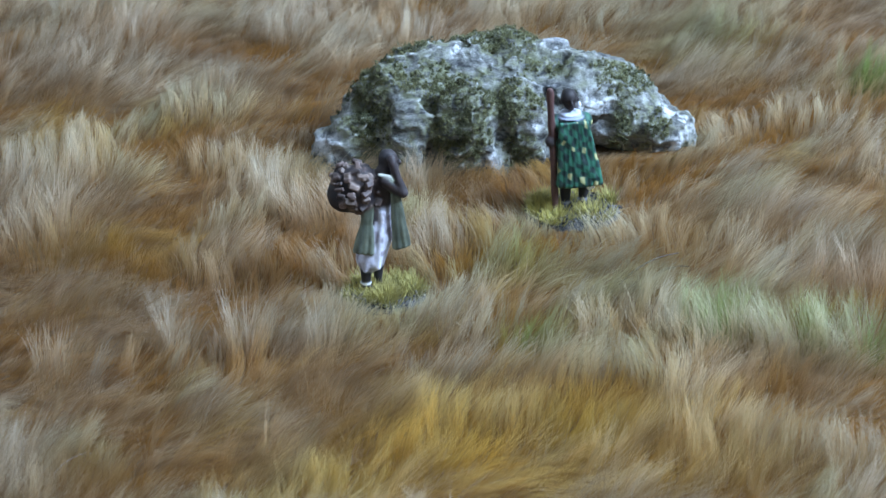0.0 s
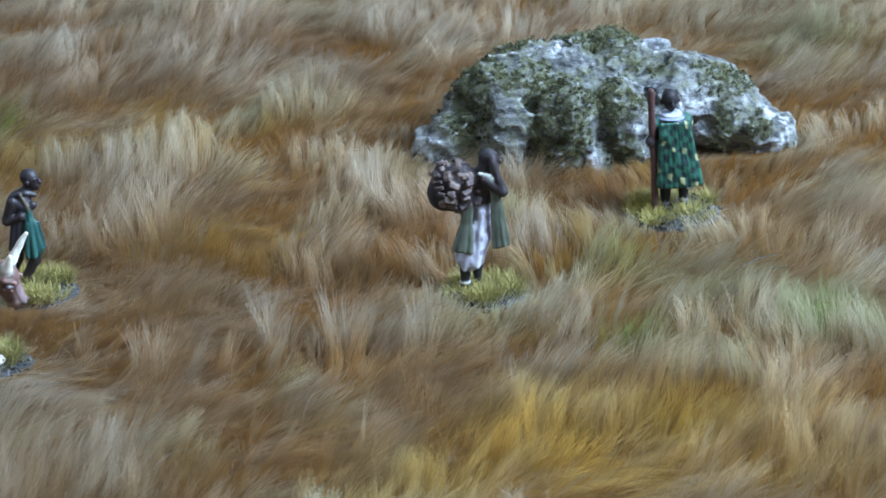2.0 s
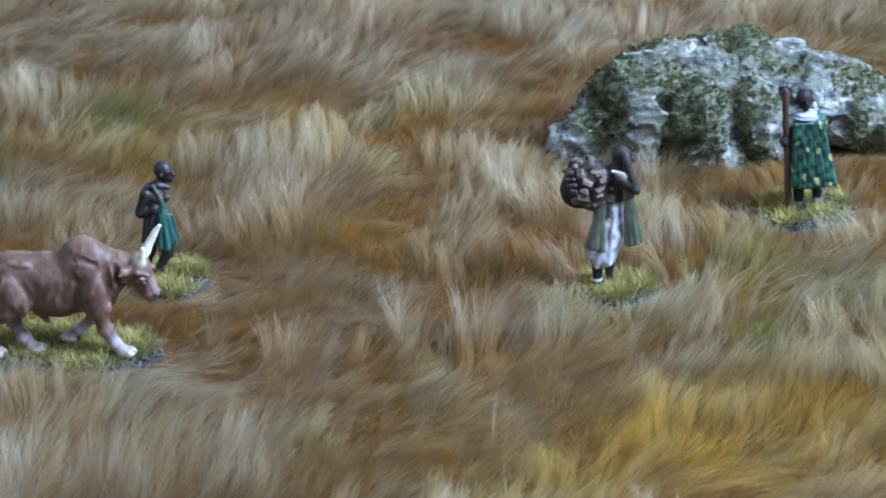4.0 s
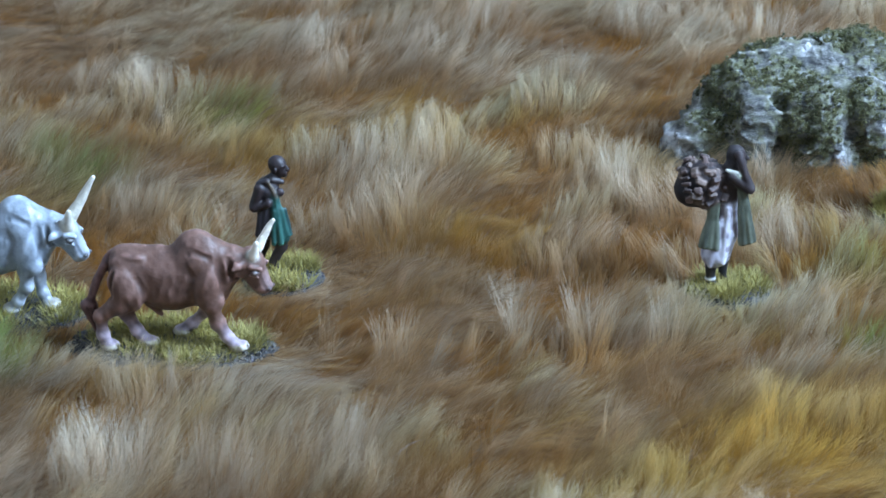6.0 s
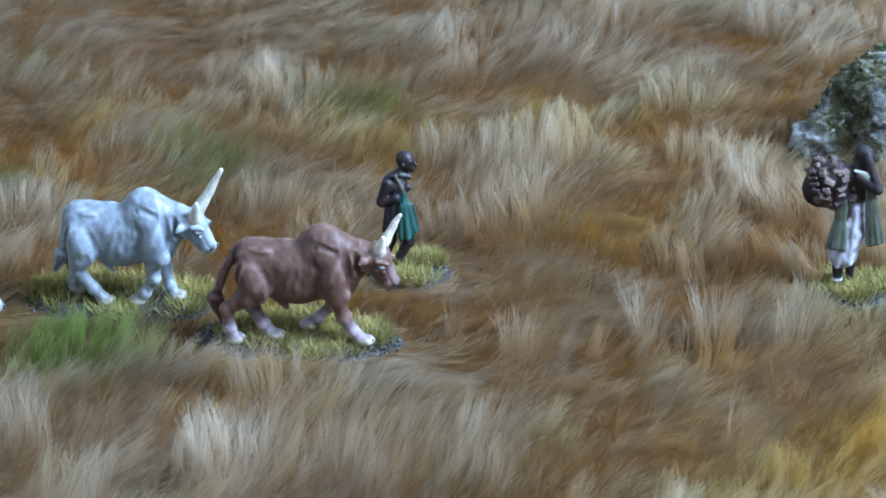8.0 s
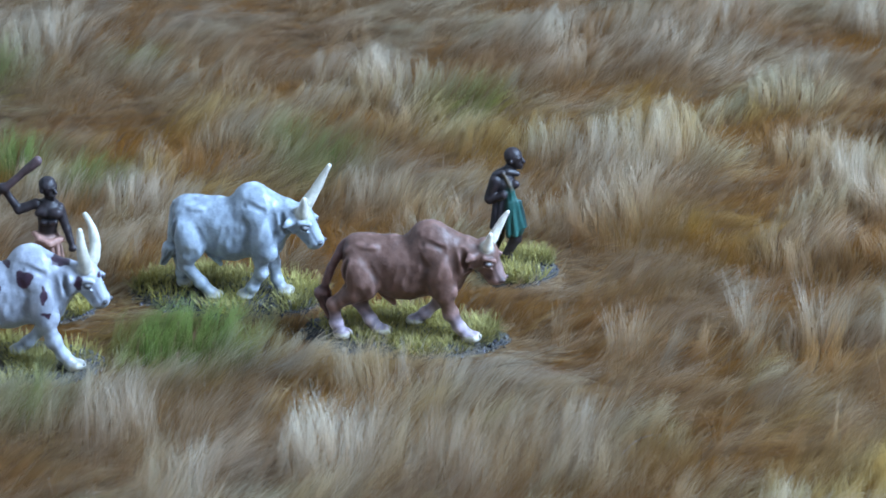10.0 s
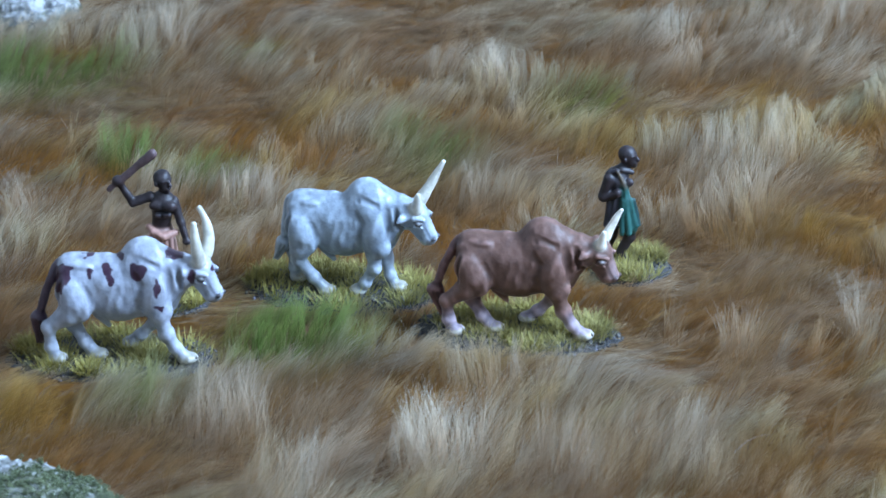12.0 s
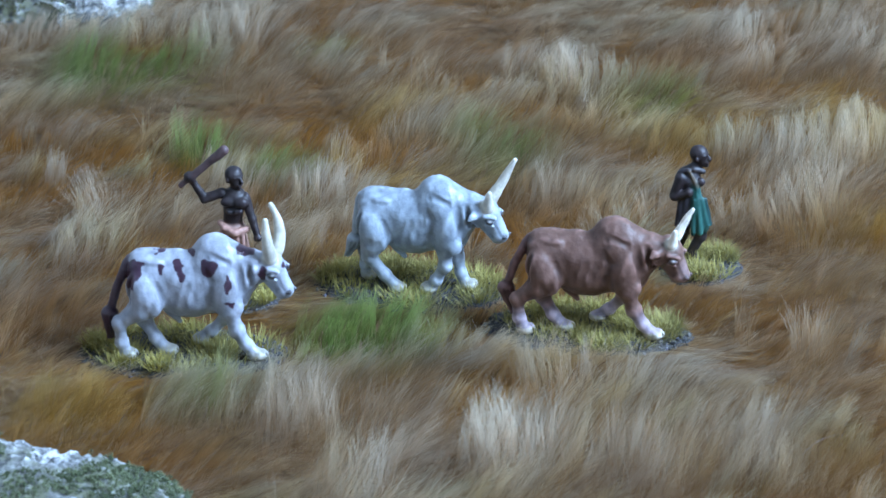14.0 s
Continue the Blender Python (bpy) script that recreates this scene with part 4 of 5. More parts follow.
# ---- rocks with moss ----
def rock(name, shapes, at, turn, label, step, moss_at, white_at, seed, limit, dark=(0.065, 0.068, 0.028), light=(0.215, 0.21, 0.095), relief=((9.0, 1.0), (-7.5, 0.8, (0.8, 1, 1.3)), (-4.0, 0.8, (0.8, 1, 1.2)), (-2.0, 0.45), (1.0, 0.3))):
    v, q, _ = sculpt(shapes, step, relief, floor=-3.9)

    def patches(p, places):
        out = np.zeros(len(p))
        for x, y, z, r in places:
            out = np.maximum(out, np.exp(-((p - (x, y, z)) ** 2).sum(1) / (r * r)))
        return out

    def growth(p):
        return patches(p, moss_at) + 1.0 * (wave3(p + 40, 6.0) - 0.5) + 0.7 * (wave3(p + 80, 2.0) - 0.5) - 0.45 * patches(p, white_at)

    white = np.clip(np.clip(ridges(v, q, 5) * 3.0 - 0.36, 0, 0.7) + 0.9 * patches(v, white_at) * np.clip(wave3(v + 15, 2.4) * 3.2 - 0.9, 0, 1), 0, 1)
    dust = np.clip((growth(v) + 0.30) * 1.9, 0, 0.95)
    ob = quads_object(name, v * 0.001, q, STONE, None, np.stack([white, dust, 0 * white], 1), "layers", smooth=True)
    ob.matrix_world = pose(at[0], at[1], 0, 0, 0, turn)
    tagged(ob, label, "rock", "rocks on the mat")
    # flock clumps where moss grows
    g = np.random.default_rng(seed)
    e1, e2 = v[q[:, 1]] - v[q[:, 0]], v[q[:, 3]] - v[q[:, 0]]
    nrm = np.cross(e1, e2)
    nrm /= np.linalg.norm(nrm, axis=1)[:, None] + 1e-9
    mid = v[q].mean(1)
    grow = growth(mid)
    sel = np.argwhere((grow + g.normal(0, 0.07, len(mid)) > 0.27) & (mid[:, 2] > -2))[:, 0]
    g.shuffle(sel)
    sel = np.repeat(sel[:limit // 4], 16)
    clump = np.repeat(g.normal(0, 1, (len(sel) // 16, 5)), 16, 0)
    iv = np.array(((1, 0, 0), (-1, 0, 0), (0, 1, 0), (0, -1, 0), (0, 0, 1), (0, 0, -1)), float)
    itri = np.array(((0, 2, 4), (2, 1, 4), (1, 3, 4), (3, 0, 4), (2, 0, 5), (1, 2, 5), (3, 1, 5), (0, 3, 5)))
    centres = np.array([c[:3] for c in moss_at])
    own = np.argmin(((mid[sel][:, None] - centres[None]) ** 2).sum(2), 1)
    for k in range(len(centres)):
        part, own_clump = sel[own == k], clump[own == k]
        n = len(part)
        if n < 20:
            continue
        size = 0.08 + 0.12 * g.random(n) ** 1.6
        ball = g.normal(0, 1, (n, 3))
        ball *= (np.clip(0.38 + 0.15 * own_clump[:, 3], 0.15, 0.8) / np.linalg.norm(ball, axis=1))[:, None]
        pts = mid[part] + nrm[part] * (0.15 + 0.30 * np.abs(own_clump[:, 4]))[:, None] + 0.15 * own_clump[:, :3] + ball
        allv = pts[:, None, :] + iv[None] * size[:, None, None] * g.uniform(0.5, 1.4, (n, len(iv), 1)) + g.normal(0, 0.06, (n, len(iv), 3))
        tris = (np.arange(n)[:, None, None] * len(iv) + itri[None]).reshape(-1, 3)
        t = np.clip(1.2 * wave3(mid[part] + 3, 3.0) - 0.15 + 0.28 * own_clump[:, 3] + g.normal(0, 0.1, n), 0, 1)[:, None]
        col = (np.array(dark) * (1 - t) + np.array(light) * t) * (0.85 + 0.3 * g.random((n, 1)))
        quads_object("moss_patch", allv.reshape(-1, 3) * 0.001, tris, MOSS, ob, np.repeat(col, len(iv), 0), "dye")
    return ob


GREY = (0.4, 0.4, 0.42)
main = [
    lump((0, 8, 6.0), (30, 14, 13), GREY, 4),
    lump((-16, 4, 8.0), (15, 10, 12), GREY, 3),
    lump((-29, 1, 1.0), (13, 7, 9), GREY, 3, (0, -25, 0)),
    lump((-19, -5, 3.5), (6.2, 6, 11.5), GREY, 0.8, (20, 0, 0)),
    lump((-8.5, -6.0, 5.5), (7.0, 6.5, 13.5), GREY, 0.7, (18, 8, 0)),
    lump((4.8, -4.0, 6.0), (6.4, 6.5, 11.8), GREY, 0.7, (16, -8, 0)),
    lump((-2.2, -9.5, 1), (2.8, 2.6, 5.0), GREY, 1.6),
    lump((5, 11, 15.2), (11, 7, 5.2), GREY, 2, (0, -4, 0)),
    lump((12.5, 10, 16.2), (4.2, 4, 3.6), GREY, 1.2),
    lump((17, 3, 8.5), (10, 8, 9), GREY, 2),
    lump((24, 4, 7.5), (13, 9, 8.6), GREY, 2.5, (0, 24, 0)),
    lump((33.0, 0, 2.6), (9.5, 7, 5.6), GREY, 2.5, (0, 26, 0)),
    groove((-16.5, -7, 16), (-16.5, -12, -3), 1.8, 2.6, GREY, 0.8), groove((-4.5, -3, 22), (-1.0, -9, 14), 1.2, 1.5, GREY, 0.5), groove((-1.0, -9, 14), (3.0, -13, -2), 1.5, 2.2, GREY, 0.6),
    groove((10.5, -5, 18), (13.0, -12, -2), 1.3, 2.0, GREY, 1.5), groove((-6, 1, 23), (5, -5, 16), 1.3, 1.2, GREY, 0.6), groove((5, -5, 16), (16, -6, 13), 1.2, 1.0, GREY, 0.6), groove((21.5, -4, 10.5), (25, -9, -3), 1.4, 2.6, GREY, 0.7), groove((18, -4.5, 11.5), (28, -5, 12), 0.7, 0.6, GREY, 0.4),
    groove((-3, 4, 21), (4, -5, 15), 0.7, 0.9, GREY, 0.6), groove((4, 5, 20), (15, -1, 16), 0.7, 0.6, GREY, 0.6), groove((12, 8, 20), (19, 1, 16), 0.9, 0.8, GREY, 0.6), groove((18, 0, 16.5), (17, -6, 9), 1.0, 1.2, GREY, 0.6), groove((20, 4, 17), (23, -4, 11), 0.9, 0.7, GREY, 0.5), groove((-22, 2, 18), (-18, -8, 8), 0.9, 1.2, GREY, 0.7), groove((-30, 1, 13), (-23, -8, 9), 0.8, 0.7, GREY, 0.6), groove((30, 2, 12), (35, -5, 6), 0.7, 0.6, GREY, 0.5),
]
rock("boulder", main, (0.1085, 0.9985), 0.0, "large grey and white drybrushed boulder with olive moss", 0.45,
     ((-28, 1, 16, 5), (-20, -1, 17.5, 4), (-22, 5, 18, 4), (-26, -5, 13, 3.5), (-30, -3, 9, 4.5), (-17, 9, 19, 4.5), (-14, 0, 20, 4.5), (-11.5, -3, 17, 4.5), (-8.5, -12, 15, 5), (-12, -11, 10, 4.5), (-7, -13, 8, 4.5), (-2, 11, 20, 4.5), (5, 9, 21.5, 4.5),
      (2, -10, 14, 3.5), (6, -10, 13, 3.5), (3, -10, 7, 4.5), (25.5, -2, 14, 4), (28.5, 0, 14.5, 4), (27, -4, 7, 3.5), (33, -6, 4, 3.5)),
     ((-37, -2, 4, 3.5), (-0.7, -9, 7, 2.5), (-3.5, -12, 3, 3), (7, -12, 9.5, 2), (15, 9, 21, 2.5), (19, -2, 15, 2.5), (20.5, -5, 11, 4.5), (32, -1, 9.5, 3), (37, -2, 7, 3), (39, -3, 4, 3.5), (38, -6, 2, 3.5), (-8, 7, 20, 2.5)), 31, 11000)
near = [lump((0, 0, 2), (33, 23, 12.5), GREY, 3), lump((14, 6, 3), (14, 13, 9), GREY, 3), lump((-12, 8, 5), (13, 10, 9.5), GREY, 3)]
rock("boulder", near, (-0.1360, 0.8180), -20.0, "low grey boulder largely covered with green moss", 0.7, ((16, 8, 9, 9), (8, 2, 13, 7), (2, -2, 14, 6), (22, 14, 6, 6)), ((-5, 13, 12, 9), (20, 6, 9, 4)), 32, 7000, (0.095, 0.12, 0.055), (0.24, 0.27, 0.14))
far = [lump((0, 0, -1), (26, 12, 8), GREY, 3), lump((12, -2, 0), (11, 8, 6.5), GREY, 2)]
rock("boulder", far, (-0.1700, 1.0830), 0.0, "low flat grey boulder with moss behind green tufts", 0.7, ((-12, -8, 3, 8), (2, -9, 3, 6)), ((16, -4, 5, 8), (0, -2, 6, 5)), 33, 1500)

# ---- the fur mat that stands for savanna grass ----
mat_ob = slab("fur_mat", (-0.32, 0.70, -0.008), (0.35, 1.22, MAT_Z), BACKING, kind="structure")
tagged(mat_ob, "long pile fake fur mat dyed as dry savanna grass", "fur mat")

# tinted places on the mat: x, y, radius, strength
GREENS = ((-0.081, 0.908, 0.013, 1), (-0.072, 0.904, 0.007, 0.8), (-0.152, 1.04, 0.012, 1.0), (-0.138, 1.042, 0.010, 0.8), (-0.123, 0.998, 0.007, 0.8), (-0.106, 0.989, 0.007, 0.7), (-0.055, 0.997, 0.007, 0.7), (-0.065, 1.006, 0.006, 0.5), (-0.026, 1.025, 0.009, 0.55), (-0.11, 0.878, 0.008, 0.5), (-0.102, 1.054, 0.006, 0.4), (0.105, 0.936, 0.009, 0.3), (0.102, 0.9, 0.006, 0.55), (0.142, 0.902, 0.009, 0.6), (0.16, 0.894, 0.009, 0.5), (0.193, 1.018, 0.005, 1), (0.17, 0.884, 0.006, 0.6), (0.12, 0.918, 0.013, 0.25), (-0.026, 1.024, 0.009, 0.5), (-0.06, 0.993, 0.009, 0.4), (0.162, 1.047, 0.014, 0.3))
OCHRES = ((0.078, 0.854, 0.02, 1), (0.105, 0.857, 0.019, 0.9), (0.06, 0.84, 0.018, 0.8), (0.13, 0.844, 0.018, 0.5), (-0.14, 0.871, 0.013, 0.9), (-0.022, 1.002, 0.008, 0.6), (-0.087, 1.017, 0.008, 0.6), (0.021, 0.958, 0.012, 0.5), (0.012, 1.029, 0.009, 0.4))
RUSTS = ((0.005, 0.915, 0.012, 0.9), (0.045, 0.925, 0.010, 0.8), (0.046, 0.892, 0.009, 0.7), (0.056, 0.872, 0.008, 0.8), (0.023, 0.95, 0.013, 1), (0.012, 1.033, 0.008, 0.9), (0.106, 0.974, 0.008, 0.9), (0.134, 0.981, 0.008, 1), (0.051, 0.932, 0.009, 0.7), (0.059, 0.884, 0.009, 0.7), (0.034, 0.851, 0.011, 0.9), (0.148, 0.87, 0.008, 0.9), (0.082, 1.014, 0.006, 0.8), (-0.115, 1.017, 0.011, 1), (-0.069, 1.059, 0.011, 1), (-0.021, 1.046, 0.008, 0.8), (-0.002, 1.011, 0.007, 0.8), (-0.004, 1.033, 0.007, 0.8), (-0.077, 0.936, 0.011, 0.8), (-0.101, 0.911, 0.009, 0.8), (-0.147, 0.911, 0.011, 0.9), (-0.008, 0.973, 0.006, 0.9), (0.005, 0.95, 0.011, 0.9), (0.007, 0.921, 0.009, 0.8), (-0.113, 0.848, 0.009, 0.9), (-0.046, 1.002, 0.007, 0.7), (0.015, 0.847, 0.011, 0.8), (0.028, 0.948, 0.009, 0.9))
PALES = ((0.054, 0.970, 0.010, 0.8), (0.089, 0.976, 0.006, 0.7), (0.150, 0.934, 0.010, 0.9), (-0.003, 0.950, 0.008, 0.8), (0.008, 0.986, 0.012, 1), (-0.071, 0.855, 0.015, 1), (-0.049, 0.853, 0.016, 1), (-0.093, 0.862, 0.011, 0.7), (0.002, 0.996, 0.011, 0.9), (0.015, 1.059, 0.013, 0.9), (-0.14, 0.963, 0.007, 0.8), (-0.001, 0.961, 0.007, 0.8), (-0.043, 0.972, 0.007, 0.7), (0.008, 0.986, 0.009, 0.8), (0.046, 0.906, 0.007, 0.9), (0.061, 0.904, 0.007, 0.8), (0.058, 0.987, 0.011, 0.8), (0.056, 1.031, 0.007, 0.8), (0.15, 0.911, 0.009, 0.8), (0.166, 0.956, 0.013, 0.7), (0.135, 0.949, 0.007, 0.7), (0.142, 0.881, 0.011, 0.8), (0.192, 1.052, 0.007, 0.9), (0.155, 1.002, 0.005, 0.8), (0.013, 0.891, 0.006, 0.8), (0.009, 0.902, 0.007, 0.7), (0.022, 0.883, 0.006, 0.7), (0.048, 0.98, 0.008, 0.7), (0.091, 0.985, 0.006, 0.7))
# where the pile stands up instead of lying: combed to +x, straight up (front and back of the mat), and to -x
STAND_RIGHT = ((0.01, 1.055, 0.0106, 0.5), (0.044, 1.053, 0.0066, 0.4), (0.019, 0.983, 0.0073, 0.7), (0.015, 0.893, 0.0033, 0.9), (0.004, 0.879, 0.0119, 0.35), (0.072, 0.87, 0.0119, 0.45), (0.095, 0.867, 0.0106, 0.4), (0.116, 0.856, 0.0145, 0.45), (0.158, 0.948, 0.0119, 0.6), (0.133, 0.957, 0.006, 0.7), (0.144, 0.959, 0.0079, 0.5), (0.155, 1.002, 0.0053, 0.5), (-0.023, 1.044, 0.0093, 0.4), (-0.065, 0.993, 0.0079, 0.5), (0.001, 0.994, 0.010, 0.75), (0.013, 0.976, 0.008, 0.8), (-0.076, 1.007, 0.0093, 0.3), (-0.039, 0.892, 0.0106, 0.3), (-0.015, 0.856, 0.0079, 0.6), (0.008, 0.928, 0.0032, 0.8), (-0.153, 1.041, 0.0079, 0.6), (-0.126, 0.963, 0.0073, 0.5), (-0.11, 0.87, 0.0093, 0.4))
STAND_FRONT = ((0.033, 0.908, 0.0048, 0.9), (0.046, 0.904, 0.0048, 0.9), (0.06, 0.902, 0.0048, 0.8), (0.067, 0.918, 0.0037, 0.7), (0.008, 0.9, 0.0048, 0.8), (0.087, 0.911, 0.0037, 0.8), (0.169, 0.918, 0.0132, 0.6), (0.129, 0.844, 0.0106, 0.6), (0.145, 0.837, 0.0106, 0.5), (-0.076, 0.869, 0.0119, 0.5), (-0.048, 0.853, 0.0145, 0.75), (-0.027, 0.848, 0.0145, 0.65), (0.003, 0.851, 0.0093, 0.5), (-0.14, 0.873, 0.0079, 0.6), (-0.09, 0.866, 0.0120, 0.85), (-0.078, 0.84, 0.0106, 0.8))
STAND_BACK = ((0.028, 1.065, 0.0145, 0.5), (0.052, 1.036, 0.0053, 0.7), (0.014, 0.997, 0.0093, 0.9), (0.006, 0.968, 0.0100, 0.95), (0.056, 0.977, 0.0079, 0.8), (0.089, 0.977, 0.0053, 0.9), (-0.045, 1.034, 0.0079, 0.6), (-0.051, 1.003, 0.0079, 0.6), (-0.024, 1.002, 0.0079, 0.5), (-0.047, 0.976, 0.0093, 0.6), (-0.024, 0.962, 0.0037, 0.8), (-0.008, 0.962, 0.0037, 0.8), (0.001, 0.935, 0.004, 0.6), (-0.127, 1.054, 0.0053, 0.6), (-0.116, 1.055, 0.0079, 0.5), (-0.125, 0.999, 0.004, 0.8), (-0.106, 0.987, 0.004, 0.8), (-0.098, 0.972, 0.0066, 0.5))
STAND_LEFT = ((0.044, 1.027, 0.006, 0.5), (0.065, 0.97, 0.0079, 0.8), (0.024, 0.957, 0.004, 0.5), (0.059, 0.88, 0.006, 0.35), (0.14, 0.893, 0.0079, 0.8), (0.152, 0.891, 0.0079, 0.8), (0.165, 0.887, 0.0079, 0.7), (0.105, 0.958, 0.0048, 0.5), (0.003, 0.956, 0.0073, 0.7), (0.023, 0.957, 0.0032, 0.6), (-0.142, 0.965, 0.0066, 0.65))
ROCKS = ((0.1085, 1.0035, 0.040, 0.015), (-0.136, 0.818, 0.032, 0.022), (-0.170, 1.083, 0.027, 0.013))


def spots_at(x, y, spots):
    out = np.zeros(len(x))
    for a, b, r, s in spots:
        out = np.maximum(out, s * np.exp(-(((x - a) / r) ** 2 + ((y - b) / r) ** 2) * 0.9))
    return out


def fur(name, count, x0, x1, y0, y1, inside, width, seed, label, segments):
    g = np.random.default_rng(seed)
    x, y = g.uniform(x0, x1, count), g.uniform(y0, y1, count)
    # the dense pile is fitted to the ground that the camera sees
    in_view = (np.abs(x - 0.012) < 0.166 + 0.15 * (y - 0.82)) & (y > 0.804) & (y < 1.122)
    keep = in_view if inside else ~in_view
    x, y = x[keep], y[keep]
    # room for bases and rocks
    press = np.ones(len(x))
    free = np.ones(len(x), bool)
    for bx, by, a, b, turn in BASES.values():
        c, s = math.cos(radians(turn)), math.sin(radians(turn))
        u, v = (x - bx) * c + (y - by) * s, -(x - bx) * s + (y - by) * c
        d = np.sqrt((u / a) ** 2 + (v / b) ** 2)
        free &= d > 0.84
        out = (d - 1) * min(a, b)
        reach = np.where(v < 0, 0.019, 0.003)
        press = np.minimum(press, np.clip(0.22 + out / reach, 0.18, 1))
    for bx, by, a, b in ROCKS:
        d = np.sqrt(((x - bx) / a) ** 2 + ((y - by) / b) ** 2)
        free &= d > 0.85
        out = (d - 1) * b
        press = np.minimum(press, np.clip(np.where(y < by, np.where(x < 0.122, 0.6, 0.22), 0.45) + out / 0.014, 0.0, 1))
    x, y, press = x[free], y[free], press[free]
    n = len(x)
    # clumps: fibres lean together towards the way of the nearest clump centre
    cell = 0.0034
    ci, cj = np.floor(x / cell).astype(int), np.floor(y / cell).astype(int)
    jit = np.random.default_rng(99).random((256, 256, 4))
    best, cx, cy, cr = np.full(n, 9.0), x.copy(), y.copy(), np.zeros(n)
    for di in (-1, 0, 1):
        for dj in (-1, 0, 1):
            q = jit[(ci + di) % 256, (cj + dj) % 256]
            px, py = (ci + di + q[:, 0]) * cell, (cj + dj + q[:, 1]) * cell
            d = (x - px) ** 2 + (y - py) ** 2
            m = d < best
            best, cx, cy, cr = np.where(m, d, best), np.where(m, px, cx), np.where(m, py, cy), np.where(m, q[:, 2], cr)
    green, ochre, rust, pale = (spots_at(x, y, s) for s in (GREENS, OCHRES, [(a, b, 1.25 * r, k) for a, b, r, k in RUSTS], PALES))
    blend = np.clip((0.35 * wave2(cx, cy, 0.016, 4) + 0.35 * wave2(cx, cy, 0.007, 5) + 0.30 * cr - 0.5) * 2.4 + 0.5, 0, 1)
    # the pile lies combed to +x in long waves and stands up in tufts
    swing = wave2(cx * 0.6, cy * 1.2, 0.024, 0) * 0.6 + wave2(cx, cy, 0.010, 1) * 0.4
    az = (0.17 + 0.75 * (swing - 0.5) * (1 + 0.6 * (swing > 0.5))) * math.pi
    rise = wave2(x * 0.7, y * 1.1, 0.0095, 2) * 0.55 + wave2(x * 0.8, y, 0.0042, 3) * 0.45
    flow = np.stack([np.cos(az), np.sin(az), 0.06 + 1.1 * np.clip((rise - 0.46) * 2.4, 0, 1)], 1)
    stand = np.zeros(n)
    for spots, way in ((STAND_RIGHT, (0.55, 0.25, 0.80)), (STAND_FRONT + STAND_BACK, (0.05, 0.22, 0.97)), (STAND_LEFT, (-0.50, 0.18, 0.85))):
        w = spots_at(x, y, spots) * (0.55 + 0.6 * np.clip(wave2(cx, cy, 0.006, 5) * 1.6 - 0.2, 0, 1))
        w = np.clip(1.5 * w, 0, 1) * press
        flow = flow * (1 - w[:, None]) + np.array(way) * w[:, None]
        stand = np.maximum(stand, w)
    tuft = np.clip((cr - 0.62) * 6, 0, 1) * np.clip(wave2(cx, cy, 0.014, 5) * 3.0 - 1.2, 0, 1) * (1 - stand)
    flow = flow * (1 - 0.5 * tuft[:, None]) + 0.5 * tuft[:, None] * np.stack([1.4 * (jit[ci % 256, cj % 256][:, 1] - 0.35), 0.3 + 0 * cr, 0.8 + 0 * cr], 1)
    stand = np.maximum(stand, 0.5 * tuft)
    green_up = np.clip(green * 0.6, 0, 0.6)[:, None]
    flow = flow * (1 - green_up) + np.array((0.25, 0.25, 0.9)) * green_up
    lock = 2 * math.pi * jit[ci % 256, cj % 256][:, 3] + 5 * cr
    flow += (0.15 + 0.10 * stand)[:, None] * np.stack([np.cos(lock), np.sin(lock), 0 * lock], 1) + g.normal(0, 0.06, (n, 3))
    loose = g.random(n) < 0.03
    flow[loose] += g.normal(0, 0.45, (n, 3))[loose] + np.array((0, 0, 0.35))
    flow[:, 2] *= 0.12 + 0.88 * press
    flow /= np.linalg.norm(flow, axis=1)[:, None]
    heading, lift = np.arctan2(flow[:, 1], flow[:, 0]), np.arcsin(np.clip(flow[:, 2], -1, 1)) + (0.12 + 0.40 * (1 - stand)) * press
    # hollows between the waves, where short fibres are dyed dark rust to the tip
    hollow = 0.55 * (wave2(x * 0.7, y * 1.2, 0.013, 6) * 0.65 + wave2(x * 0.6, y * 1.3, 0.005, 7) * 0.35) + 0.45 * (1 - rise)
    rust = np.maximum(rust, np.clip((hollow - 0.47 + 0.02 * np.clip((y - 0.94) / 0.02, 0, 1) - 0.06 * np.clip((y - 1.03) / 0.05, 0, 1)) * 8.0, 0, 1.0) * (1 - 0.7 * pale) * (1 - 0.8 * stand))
    pale = np.maximum(pale * (0.6 + 0.4 * stand), np.clip((rise - 0.57) * 4.5, 0, 0.48))
    pale = np.maximum(pale, 0.9 * stand * np.clip(0.45 + 0.8 * cr, 0, 1))
    pale = np.where(loose & (green < 0.3), np.maximum(pale, 0.8), pale)
    droop = 0.25 + 0.3 * cr + (0.55 + 0.4 * wave2(cx, cy, 0.009, 1)) * (1 - stand) * press + g.normal(0, 0.10, n)
    length = (0.0118 + 0.0025 * cr + 0.002 * stand - 0.0055 * rust) * (0.32 + 0.68 * press) * (1 - 0.22 * np.clip((y - 0.93) / 0.04, 0, 1)) * g.uniform(0.65, 1.1, n)
    root = np.stack([x + 0.1 * (cx - x), y + 0.1 * (cy - y), np.full(n, MAT_Z)], 1)
    bend = g.normal(0, 0.08, n) + (jit[ci % 256, cj % 256][:, 0] - 0.5) * 0.7 + (wave2(cx, cy * 1.2, 0.011, 4) - 0.5) * 2.2
    # dyes and a painted sheen
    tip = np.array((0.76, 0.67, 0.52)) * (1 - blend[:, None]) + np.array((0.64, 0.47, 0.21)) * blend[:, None]
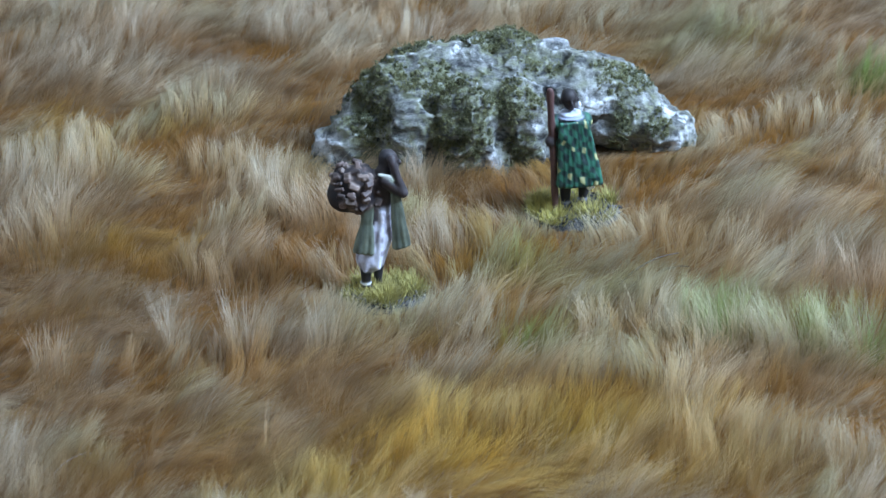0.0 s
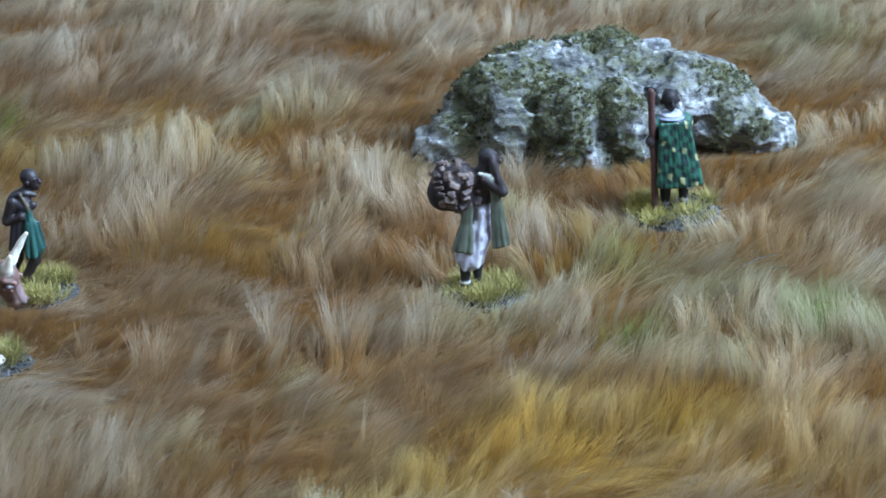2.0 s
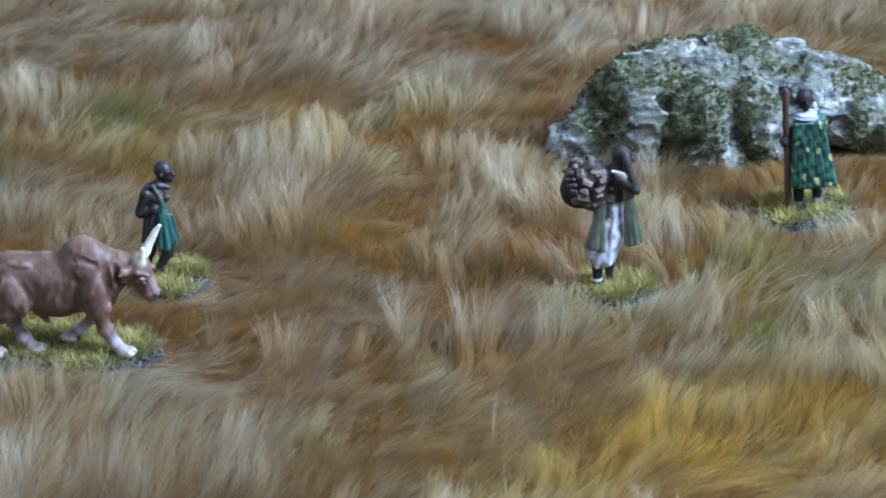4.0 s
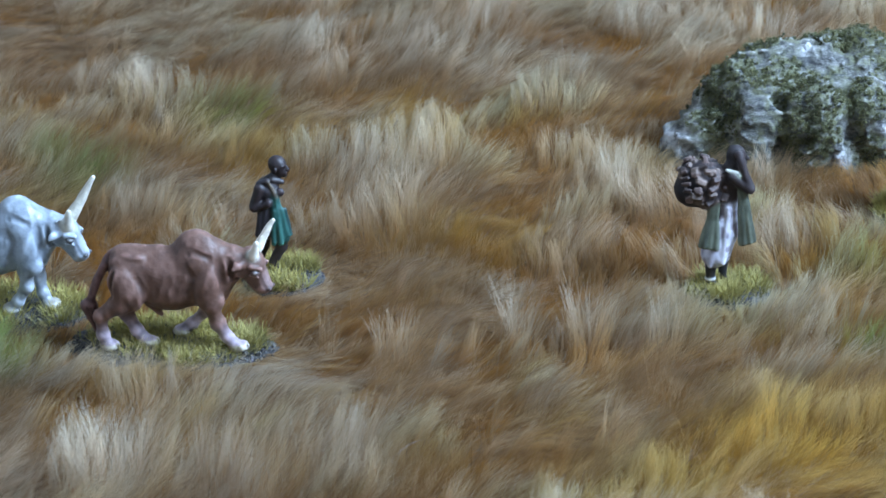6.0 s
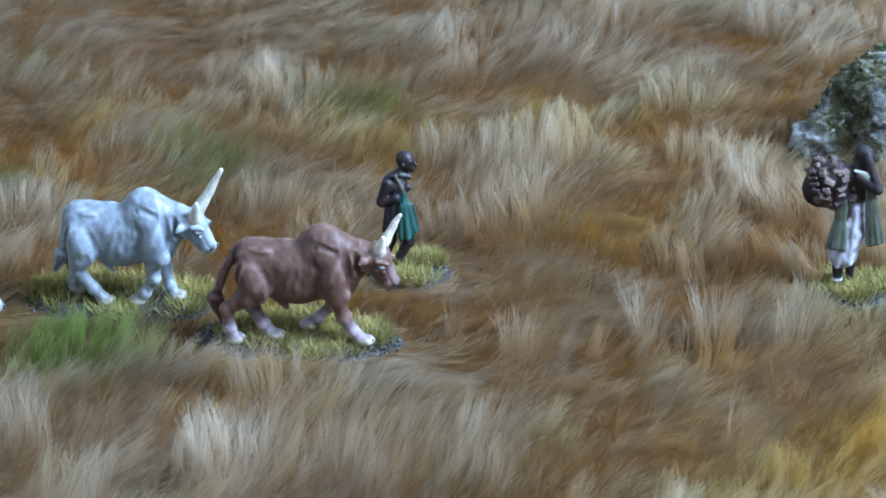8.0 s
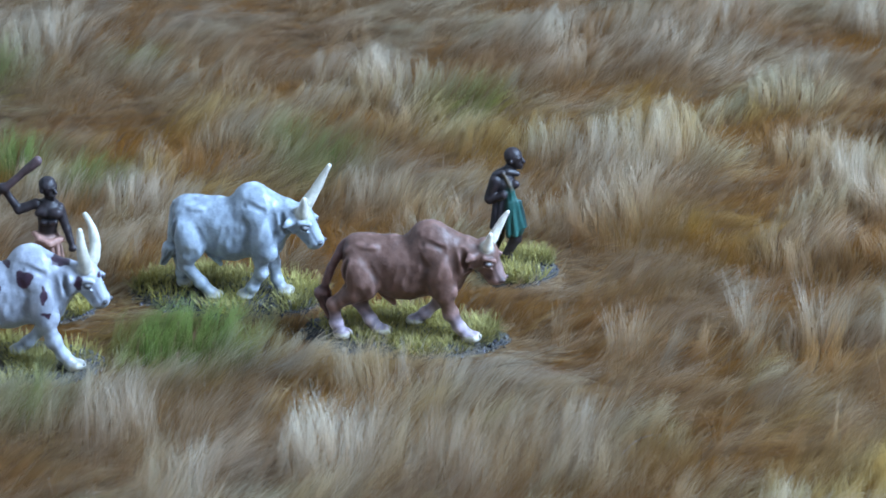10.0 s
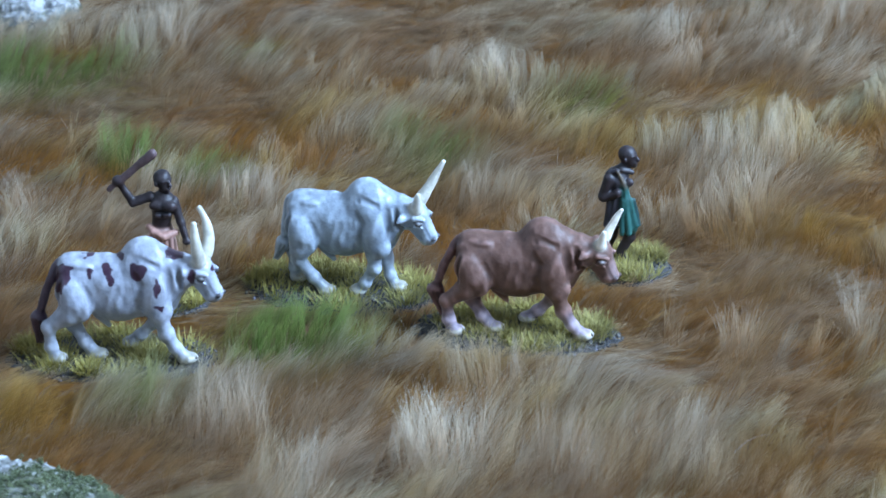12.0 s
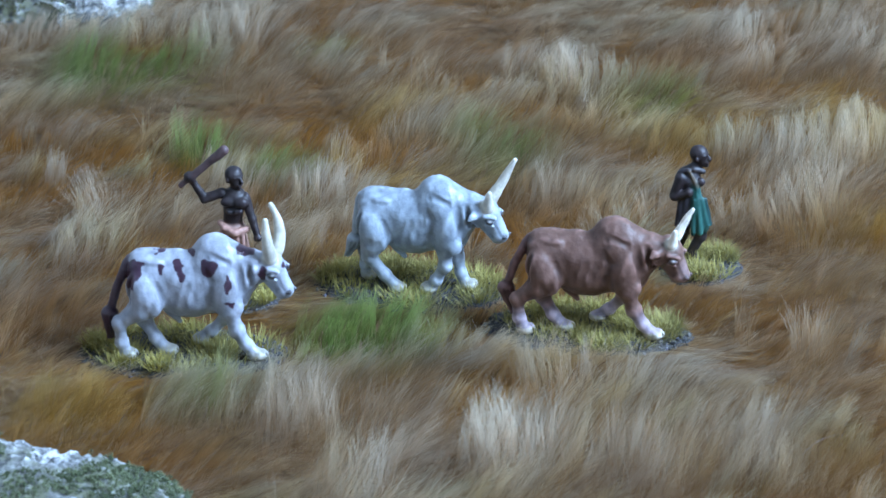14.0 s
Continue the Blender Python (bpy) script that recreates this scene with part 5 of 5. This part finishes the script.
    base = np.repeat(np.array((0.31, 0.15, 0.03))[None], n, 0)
    def mix(c, to, w):
        return c * (1 - w[:, None]) + np.array(to) * w[:, None]
    tip = mix(tip, (0.64, 0.64, 0.38), np.clip(wave2(cx + 0.41, cy, 0.019, 3) * 3.4 - 1.8, 0, 0.75))
    tip = mix(tip, (0.64, 0.555, 0.50), np.clip(wave2(cx + 0.77, cy * 1.5, 0.021, 6) * 3.4 - 2.0, 0, 0.4))
    tip = mix(tip, (0.74, 0.52, 0.16), np.clip(wave2(cx + 0.23, cy, 0.009, 1) * 4.0 - 2.6, 0, 0.75))
    # tips paler towards the back: the far pile's sheen put into the colour
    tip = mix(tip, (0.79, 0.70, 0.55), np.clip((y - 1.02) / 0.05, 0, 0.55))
    tip = mix(tip, (0.95, 0.875, 0.72), np.clip(1.05 * pale, 0, 0.97))
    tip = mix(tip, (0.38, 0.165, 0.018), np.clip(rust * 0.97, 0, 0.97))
    tip = mix(tip, (0.74, 0.49, 0.09), np.clip(0.9 * ochre, 0, 0.8))
    base = mix(base, (0.38, 0.20, 0.02), np.clip(ochre, 0, 0.9))
    keepgreen = np.clip(green * (0.75 + 0.7 * cr + 0.2 * g.random(n)), 0, 0.92)
    tip = mix(tip, (0.35, 0.46, 0.13), keepgreen)
    base = mix(base, (0.07, 0.14, 0.025), keepgreen)
    streak = 0.5 * wave2(cx * 0.3, cy, 0.004, 4) + 0.5 * wave2(cx * 0.5, cy, 0.012, 5)
    tone = (0.97 + 0.06 * g.random((n, 1))) * (0.85 + 0.30 * cr[:, None]) * (0.78 + 0.44 * streak[:, None])
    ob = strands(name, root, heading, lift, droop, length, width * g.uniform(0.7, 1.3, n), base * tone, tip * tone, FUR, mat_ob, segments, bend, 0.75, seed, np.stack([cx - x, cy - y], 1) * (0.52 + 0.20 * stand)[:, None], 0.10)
    return tagged(ob, label, kind="stuff")


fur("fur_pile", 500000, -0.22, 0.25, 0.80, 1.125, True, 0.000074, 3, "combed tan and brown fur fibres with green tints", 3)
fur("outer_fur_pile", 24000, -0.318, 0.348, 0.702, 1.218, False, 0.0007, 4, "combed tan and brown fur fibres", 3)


# ---- strays on the pile ----
def stray(name, points, radius, mat_colour, at, label, category):
    """A thin bent fibre or stem that lies on the fur; points in millimetres."""
    shapes = limbs(smooth_line(points, 10), [radius * (1 - 0.05 * i) for i in range(11)], mat_colour, 0.05)
    v, q, c = sculpt(shapes, 0.12)
    ob = quads_object(name, v * 0.001, q, PAINT, None, c, "paint", smooth=True)
    ob.matrix_world = pose(*at)
    return tagged(ob, label, category)


stray("stray_fibre", ((-6.0, -3.5, -1.5), (-3.0, -0.5, 1.6), (2.0, 1.0, 2.0), (4.6, 0.0, 0.4)), 0.09, (0.42, 0.35, 0.30), (0.0125, 0.8555, 0.0045), "single pale arched fibre lying on the fur", "fibre")
stray("dry_stem", ((-6.5, -2.0, -2.5), (-2.0, 0.0, 0.8), (2.0, 2.0, 1.4), (6.5, 3.5, 1.0)), 0.22, (0.055, 0.04, 0.03), (0.1315, 0.9280, 0.0024), "thin dark dry stem lying in the fur", "stem")
stray("dry_stem", ((-4.0, 0.0, -2.5), (-1.0, 1.0, 0.6), (2.0, 1.0, 1.0), (5.0, 0.5, 0.6)), 0.18, (0.07, 0.05, 0.035), (0.1345, 0.9250, 0.0024), "thin dark dry stem lying in the fur", "stem")
